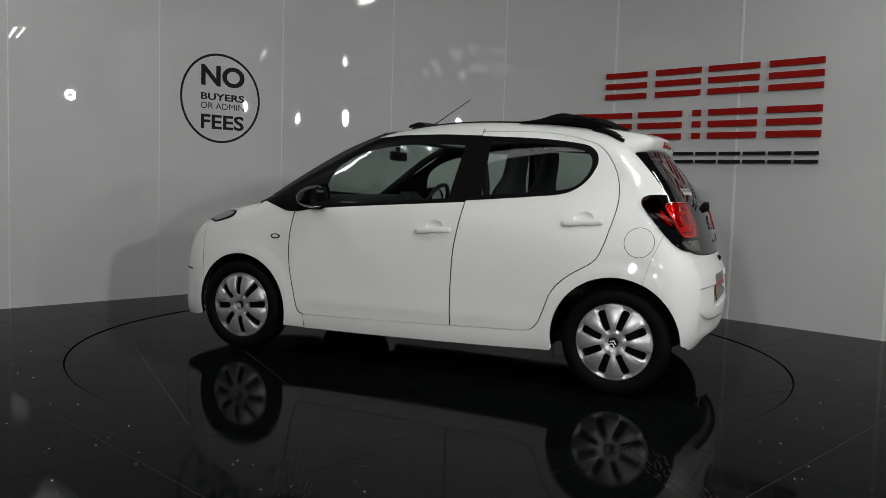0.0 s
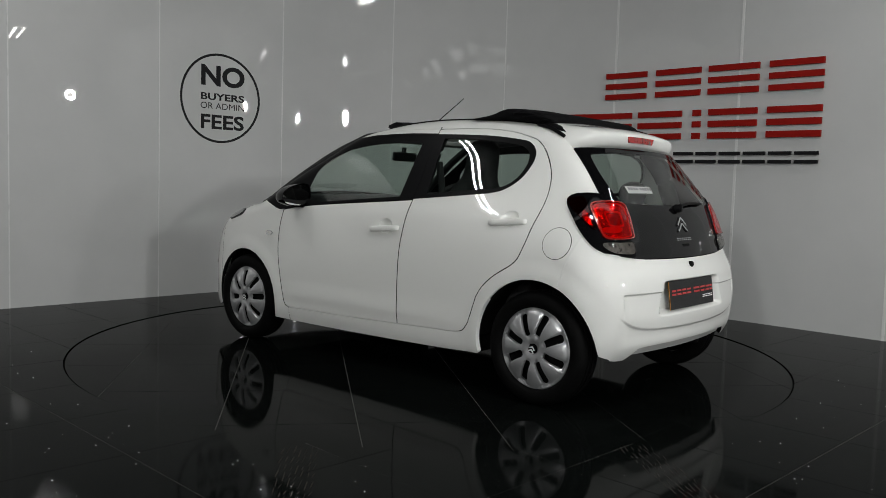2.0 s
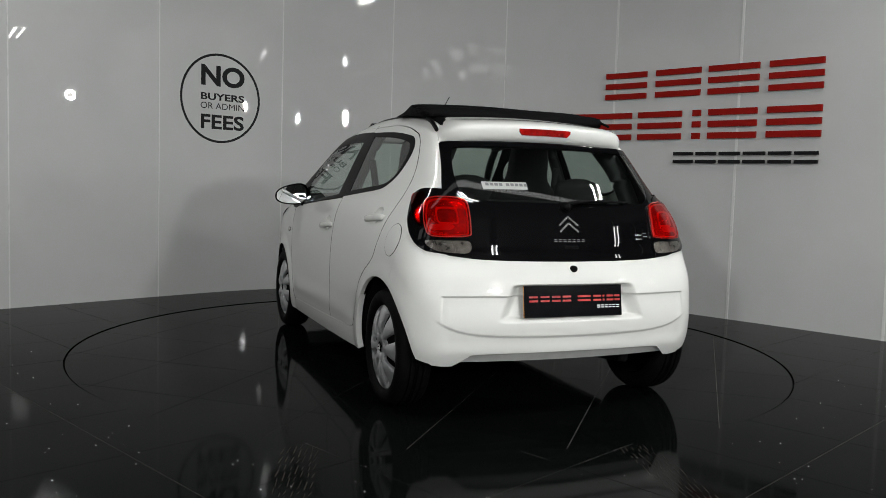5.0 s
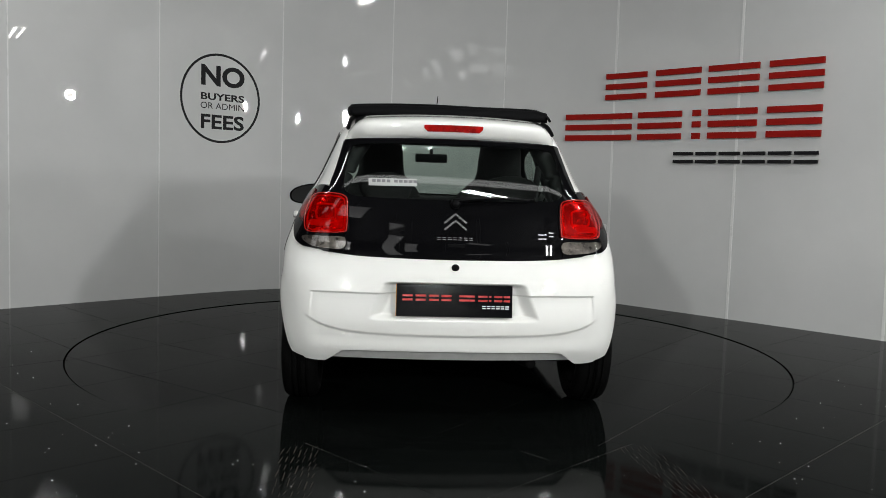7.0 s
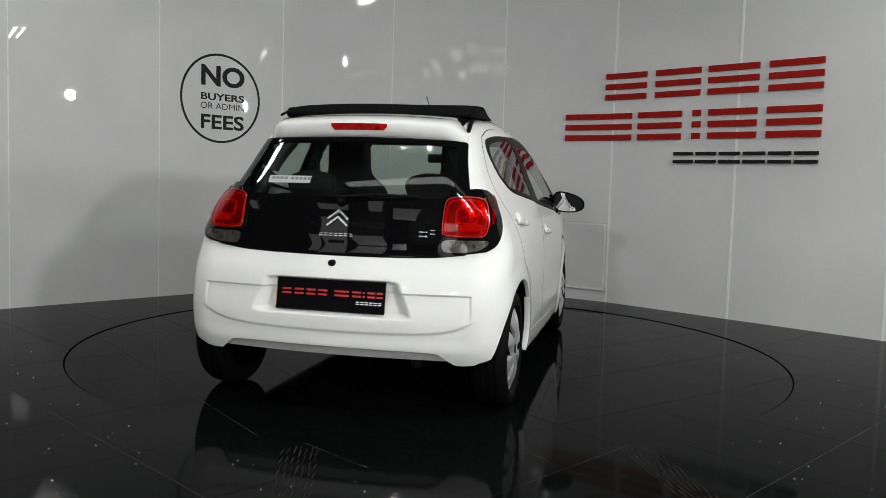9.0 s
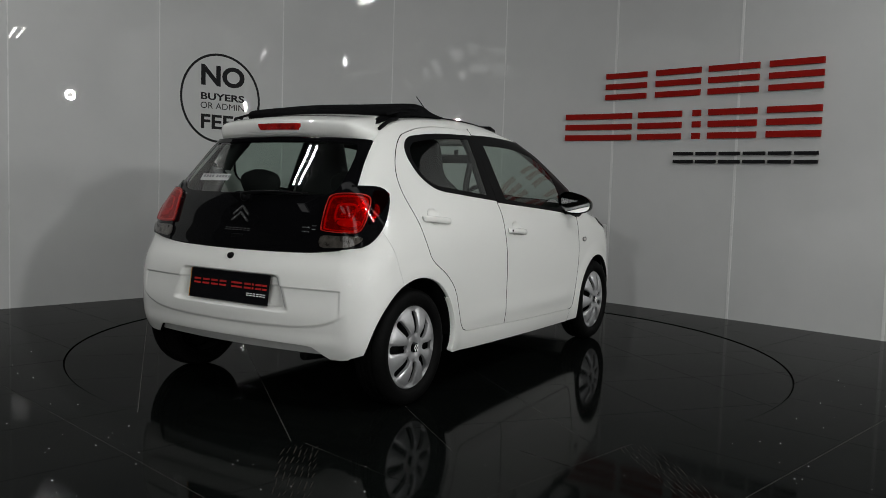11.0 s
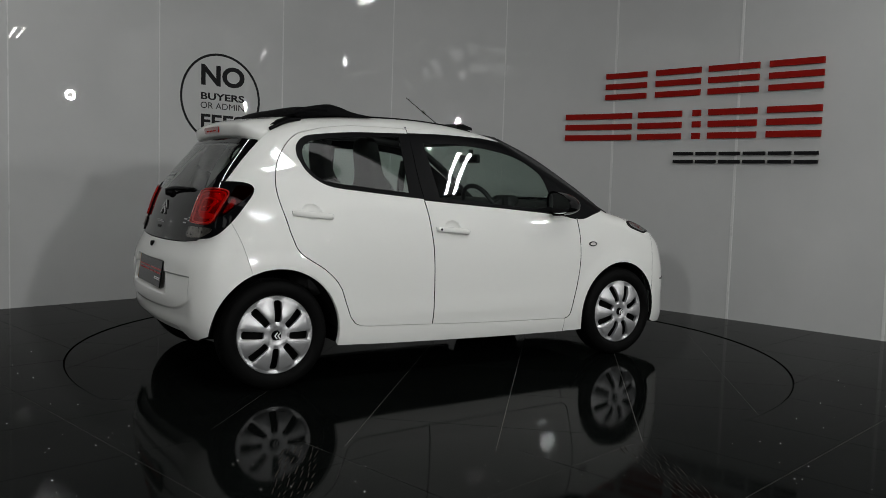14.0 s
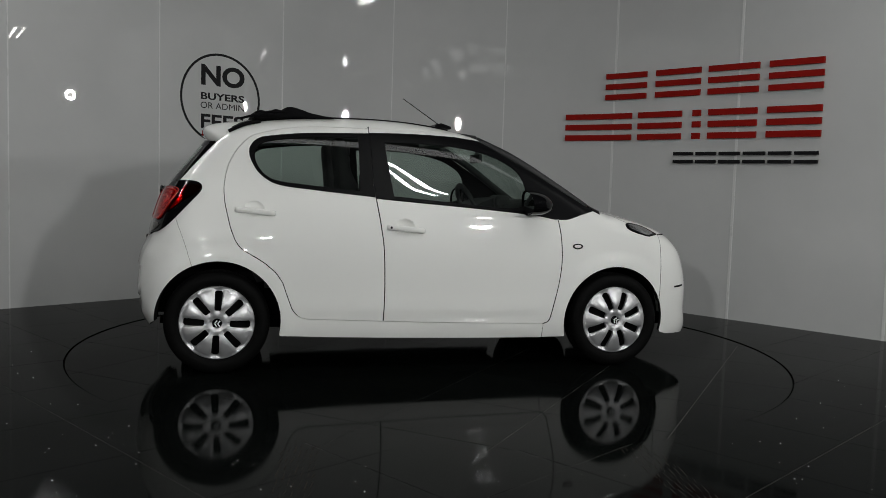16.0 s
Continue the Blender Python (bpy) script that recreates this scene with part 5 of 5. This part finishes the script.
def wheel(x, y, s, spin):
    w = new("wheel", rim_me)
    w.parent = car
    w.matrix_local = pose(x, s * y, 0.2845) @ (Matrix.Identity(4) if s > 0 else Matrix.Rotation(math.pi, 4, "Z"))
    t = new("tyre", tyre_me)
    t.parent = w
    tagged(t, "black tyre with worn tread grooves")
    cpt = new("hub_cap", cap_me)
    cpt.parent = w
    cpt.matrix_local = pose(0, 0.072, 0, 0, spin, 0)
    tagged(cpt, "silver eight-spoke hub cap")
    b = new("hub_badge", badge_me)
    b.parent = w
    b.matrix_local = pose(0, 0.080, 0, 0, spin, 0)
    c2 = new("badge_bar", chev_me)
    c2.parent = w
    c2.matrix_local = pose(0, 0.080, 0, 0, spin, 0)
    return w


wheel(1.17, 0.712, 1, 5)
wheel(-1.17, 0.706, 1, -20)
wheel(1.17, 0.712, -1, 68)
wheel(-1.17, 0.706, -1, 87)


# ---------------------------------------------------------------- cabin
def blob(pts, widths, name, material, parent, label="", y0=0.0, power=3.0, n=20):
    """An upholstered slab: a spine in side view with half-widths and half-thicknesses."""
    S = spline([(p[0], p[1], w[0], w[1]) for p, w in zip(pts, widths)], 5)
    V, Fc = [], []
    m = len(S)
    for i in range(m):
        d = S[min(i + 1, m - 1), :2] - S[max(i - 1, 0), :2]
        d = d / max(np.linalg.norm(d), 1e-9)
        nx, nz = -d[1], d[0]
        for k in range(n):
            a = 2 * math.pi * k / n
            ca, sa = math.cos(a), math.sin(a)
            ca = math.copysign(abs(ca) ** (2 / power), ca)
            sa = math.copysign(abs(sa) ** (2 / power), sa)
            V.append((S[i, 0] + nx * S[i, 3] * sa, y0 + S[i, 2] * ca, S[i, 1] + nz * S[i, 3] * sa))
    for i in range(m - 1):
        for k in range(n):
            j = (k + 1) % n
            Fc.append((i * n + k, i * n + j, (i + 1) * n + j, (i + 1) * n + k))
    Fc += [tuple(range(n - 1, -1, -1)), tuple((m - 1) * n + k for k in range(n))]
    ob = mesh_ob(name, V, Fc, material, parent, label, True)
    return ob


for s in (1, -1):
    seat = blob([(0.05, 0.50), (-0.08, 0.52), (-0.25, 0.49), (-0.33, 0.47)], [(0.20, 0.05), (0.25, 0.075), (0.25, 0.075), (0.22, 0.05)], "front_seat", M_SEAT, car, "dark cloth front seat with built-in headrest", s * 0.345)
    blob([(-0.29, 0.48), (-0.34, 0.62), (-0.39, 0.84), (-0.43, 1.02), (-0.455, 1.12), (-0.475, 1.24), (-0.485, 1.31), (-0.488, 1.335)], [(0.22, 0.06), (0.25, 0.08), (0.255, 0.075), (0.225, 0.065), (0.14, 0.05), (0.125, 0.045), (0.11, 0.035), (0.05, 0.012)], "backrest", M_SEAT, seat, "", s * 0.345)
bench = blob([(-0.55, 0.50), (-0.72, 0.52), (-0.92, 0.50)], [(0.58, 0.06), (0.62, 0.08), (0.60, 0.06)], "rear_bench", M_SEAT, car, "dark cloth rear bench", 0.0, 6.0)
blob([(-0.90, 0.50), (-0.98, 0.70), (-1.06, 0.93), (-1.075, 0.985), (-1.08, 1.0)], [(0.58, 0.07), (0.60, 0.07), (0.58, 0.055), (0.55, 0.04), (0.5, 0.01)], "backrest", M_SEAT, bench, "", 0.0, 6.0)
for s in (1, -1):
    blob([(-1.07, 0.97), (-1.08, 1.05), (-1.09, 1.10), (-1.095, 1.125)], [(0.10, 0.03), (0.135, 0.042), (0.115, 0.036), (0.04, 0.01)], "headrest", M_SEAT, bench, "", s * 0.32)
part("parcel_shelf", box_bm(-1.46, -1.12, -0.50, 0.50, 0.93, 0.945, 0.004), M_INTERIOR, car)
dash = blob([(0.52, 0.86), (0.60, 0.92), (0.74, 0.935), (0.92, 0.93), (1.02, 0.93)], [(0.62, 0.04), (0.67, 0.055), (0.66, 0.06), (0.64, 0.04), (0.58, 0.015)], "dashboard", M_INTERIOR, car, "dark plastic dashboard", 0.0, 6.0)
part("dash_lower", box_bm(0.55, 0.98, -0.66, 0.66, 0.35, 0.90, 0.04), M_INTERIOR, dash)
ring = [(0.0, 0.185 * math.cos(a), 0.185 * math.sin(a)) for a in np.linspace(0, 2 * math.pi, 33)]
V, Fc = tube(ring, 0.015, 8, close=False)
m = pose(0.36, -0.335, 0.905, 0, -24, 0)
sw = mesh_ob("steering_wheel", [m @ Vector(v) for v in V], Fc, M_INTERIOR, car, "black three-spoke steering wheel", True)
part("boss", box_bm(-0.02, 0.03, -0.065, 0.065, -0.06, 0.05, 0.02, m=m), M_INTERIOR, sw)
for a in (0, 180, 270):
    part("spoke", box_bm(-0.008, 0.008, 0.04, 0.18, -0.016, 0.016, 0.004, m=m @ pose(0, 0, 0, a, 0, 0)), M_INTERIOR, sw)
part("column", box_bm(0.02, 0.20, -0.04, 0.04, -0.05, 0.03, 0.02, m=m), M_INTERIOR, sw)
part("cluster", box_bm(0.50, 0.60, -0.43, -0.24, 0.93, 1.02, 0.03), M_INTERIOR, dash)
rvm = part("rear_view_mirror", box_bm(0.465, 0.495, -0.112, 0.112, 1.226, 1.286, 0.012, 3), M_INTERIOR, car, "dark interior mirror", True)
part("stem", box_bm(0.475, 0.50, -0.012, 0.012, 1.27, 1.32, 0.004), M_INTERIOR, rvm)
# pillars and roof frame inside
for s in (1, -1):
    V, Fc = tube(spline([(-0.34, s * 0.53, 1.38), (-0.33, s * 0.60, 1.25), (-0.32, s * 0.68, 1.05), (-0.31, s * 0.72, 0.95)], 6), 0.035, 8)
    mesh_ob("pillar_trim", V, Fc, M_INTERIOR, car, smooth=True)
    V, Fc = tube(spline([(0.33, s * 0.515, 1.345), (0.55, s * 0.58, 1.24), (0.80, s * 0.66, 1.08), (0.98, s * 0.70, 0.96)], 6), 0.026, 8)
    mesh_ob("pillar_trim", V, Fc, M_INTERIOR, car, smooth=True)
    V, Fc = tube(spline([(0.33, s * 0.50, 1.345), (-0.1, s * 0.51, 1.385), (-0.5, s * 0.50, 1.385), (-1.0, s * 0.47, 1.345), (-1.2, s * 0.45, 1.28)], 6), 0.032, 8)
    mesh_ob("roof_side_trim", V, Fc, M_INTERIOR, car, smooth=True)
    V, Fc = tube(spline([(-1.10, s * 0.43, 1.30), (-1.16, s * 0.50, 1.18), (-1.20, s * 0.55, 1.05), (-1.22, s * 0.58, 0.95)], 6), 0.05, 8)
    mesh_ob("pillar_trim", V, Fc, M_INTERIOR, car, smooth=True)
    V, Fc = tube(spline([(-0.36, s * 0.60, 1.20), (-0.37, s * 0.58, 1.0), (-0.36, s * 0.60, 0.6)], 6), 0.02, 6)
    mesh_ob("seat_belt", V, Fc, M_SEAT, car, smooth=True)
part("header_trim", box_bm(0.18, 0.34, -0.47, 0.47, 1.335, 1.365, 0.01), M_HEADLINER, car)
part("rear_header_trim", box_bm(-1.20, -0.62, -0.44, 0.44, 1.33, 1.36, 0.01), M_INTERIOR, car)

# ---------------------------------------------------------------- wall signs and hatch
S_B = nearest_s(1.662, 2.347)


def wall_bar(s0, s1, z0, z1, material, parent, front=0.030, depth=0.022, name="bar"):
    return wall_strip(name, S_B + s0, S_B + s1, z0, z1, front, depth, material, parent, n=max(2, int((s1 - s0) / 0.06)))


def bar_sign(name, label, bars, material):
    top = new(name, None)
    for s0, s1, z0, z1 in bars:
        wall_bar(s0, s1, z0, z1, material, top)
    return tagged(top, label, "sign")


def stacked(s0, s1, z0, z1, thick, which, rows=3):
    """Level bars of one block, counted from below."""
    return [(s0, s1, z0 + (z1 - z0 - thick) * r / (rows - 1), z0 + (z1 - z0 - thick) * r / (rows - 1) + thick) for r in which]


UP, LOW = (1.918, 2.162, 0.050), (1.541, 1.792, 0.052)
bar_sign("wall_sign", "row of raised red bars fixed to the white wall",
         [b for s0, s1 in ((-0.084, 0.338), (0.435, 0.868), (0.941, 1.386), (1.471, 1.905)) for b in stacked(s0, s1, *UP, (0, 1, 2))], M_RED)
bar_sign("wall_sign", "lower row of raised red bars on the white wall",
         [b for s0, s1 in ((-0.488, 0.199), (0.27, 0.705), (0.81, 0.885), (0.958, 1.386), (1.471, 1.908)) for b in stacked(s0, s1, *LOW, (0, 1, 2))], M_RED)
bar_sign("wall_sign", "short row of small raised black bars on the white wall",
         [b for k in range(6) for b in stacked(0.646 + 0.2135 * k, 0.831 + 0.2135 * k, 1.330, 1.427, 0.028, (0, 1), 2)], M_SIGNBLACK)

hatch = wall_strip("access_panel", S_B - 0.50, S_B - 0.035, 0.125, 0.735, 0.012, 0.012, M_WALL, None, n=10)
tagged(hatch, "small white access panel low on the wall", "panel")
for z0, z1, a, b in ((0.735, 0.75, -0.505, -0.02), (0.11, 0.125, -0.505, -0.02)):
    wall_bar(a, b, z0, z1, M_TRIM, hatch, 0.016, 0.016, "edge_strip")
for a, b in ((-0.035, -0.02), (-0.515, -0.50)):
    wall_bar(a, b, 0.11, 0.75, M_TRIM, hatch, 0.016, 0.016, "edge_strip")

for a, b, z0, z1 in ((-0.521, -0.012, 0.102, 0.109), (-0.523, -0.516, 0.109, 0.752), (-0.019, -0.012, 0.109, 0.752), (-0.521, -0.012, 0.752, 0.757)):
    wall_bar(a, b, z0, z1, M_VALANCE, hatch, 0.010, 0.010, "gap")
# round sign on the left
S_2 = nearest_s(-2.453, 1.833)
round_sign = new("round_sign", None)
tagged(round_sign, "round black-ringed sign lettered in black on the white wall", "sign")
SC, SZ, SR = 0.600, 1.806, 0.402


def sign_point(u, v, off):
    p, nr = along(S_2 + SC + u)
    q = p + nr * off
    return (q.x, q.y, SZ + v)


V, Fc = [], []
for k in range(96):
    a = 2 * math.pi * k / 96
    for r, off in ((SR, 0.0008), (SR, 0.0024), (SR - 0.021, 0.0024), (SR - 0.021, 0.0008)):
        V.append(sign_point(r * math.cos(a), r * math.sin(a) * 1.02, off))
for k in range(96):
    j = (k + 1) % 96
    for q in range(3):
        Fc.append((4 * k + q, 4 * k + q + 1, 4 * j + q + 1, 4 * j + q))
mesh_ob("ring", V, Fc, M_SIGNBLACK, round_sign)


def word(text, u0, u1, v0, v1, fat):
    """A line of lettering bent to the wall and fitted to its box."""
    cu = bpy.data.curves.new(text, "FONT")
    cu.body = text
    cu.extrude = 0.0
    cu.offset = fat
    cu.resolution_u = 4
    ob = bpy.data.objects.new(text, cu)
    scene.collection.objects.link(ob)
    me = bpy.data.meshes.new_from_object(ob.evaluated_get(bpy.context.evaluated_depsgraph_get()))
    bpy.data.objects.remove(ob)
    co = np.array([v.co[:] for v in me.vertices])
    lo, hi = co.min(0), co.max(0)
    for v, c in zip(me.vertices, co):
        fx = (c[0] - lo[0]) / (hi[0] - lo[0])
        fy = (c[1] - lo[1]) / (hi[1] - lo[1])
        v.co = sign_point(u0 + (u1 - u0) * fx, v0 + (v1 - v0) * fy, 0.0022)
    me.materials.clear()
    me.materials.append(M_SIGNBLACK)
    w = new("word", me)
    w.parent = round_sign


word("NO", -0.195, 0.245, 0.108, 0.300, 0.035)
word("BUYERS", -0.196, 0.243, -0.020, 0.045, 0.03)
word("OR ADMIN", -0.198, 0.243, -0.100, -0.043, 0.0)
word("FEES", -0.194, 0.243, -0.285, -0.150, 0.026)


# dust flecks on the tiles in front of the table
rng = random.Random(5)
V, Fc = [], []
for _ in range(260):
    a, r = rng.uniform(-2.9, -0.2), rng.uniform(2.35, 4.2)
    x, y, q = r * math.cos(a), r * math.sin(a), rng.uniform(0.0012, 0.0042)
    b = len(V)
    t = rng.uniform(0, 3)
    for k in range(5):
        V.append((x + q * math.cos(t + k * 1.2566) * rng.uniform(0.6, 1.2), y + q * math.sin(t + k * 1.2566), 0.0004))
    V.append((x, y, 0.0004 + q * 0.8))
    Fc += [(b + k, b + (k + 1) % 5, b + 5) for k in range(5)]
tagged(mesh_ob("dust_flecks", V, Fc, M_WHITEPLASTIC), "pale flecks of dust scattered on the black tiles", "dust", kind="stuff")


# dusty tread prints where cars roll on and off the table
M_PRINT = surface("tread_dust", (0.030, 0.026, 0.023), 0.85, vary=0.4, scale=25, spec=0.05)
V, Fc = [], []
for (ax, ay), (bx, by) in (((-0.52, -2.12), (-0.45, -2.84)), ((0.86, -2.12), (0.98, -2.84))):
    d = Vector((bx - ax, by - ay))
    ln = d.length
    d.normalize()
    nrm = Vector((-d.y, d.x))
    for k in range(7):
        u = -0.066 + 0.022 * k
        t = rng.uniform(0, 0.06)
        while t < ln:
            run = rng.uniform(0.02, 0.09)
            p = Vector((ax, ay)) + d * t + nrm * (u + rng.uniform(-0.002, 0.002))
            q = p + d * run + nrm * rng.uniform(-0.012, 0.0)
            h = nrm * rng.uniform(0.001, 0.0026)
            if min(p.length, q.length) > TABLE_R + 0.03:
                b = len(V)
                V += [(p.x - h.x, p.y - h.y, 0.0005), (p.x + h.x, p.y + h.y, 0.0005), (q.x + h.x, q.y + h.y, 0.0005), (q.x - h.x, q.y - h.y, 0.0005)]
                Fc.append((b, b + 3, b + 2, b + 1))
            t += run + rng.uniform(0.008, 0.05)
tagged(mesh_ob("tread_print", V, Fc, M_PRINT), "dusty tyre tread prints on the black tiles", "tread print", kind="stuff")

SINK = -0.005      # the table lies a little below the floor


def motions():
    rows_t, rows_c = [], []
    for i in range(33):
        t = CLIP * i / 32
        a = 156.546 - 8.96543 * t
        rows_t.append((t, pose(0, 0, SINK, 0, 0, a)))
        rows_c.append((t, pose(0, 0, 0, 0, 0, a) @ pose(-0.20615, 0.02141, SINK)))
    walk(turntable, rows_t)
    walk(car, rows_c)


motions()
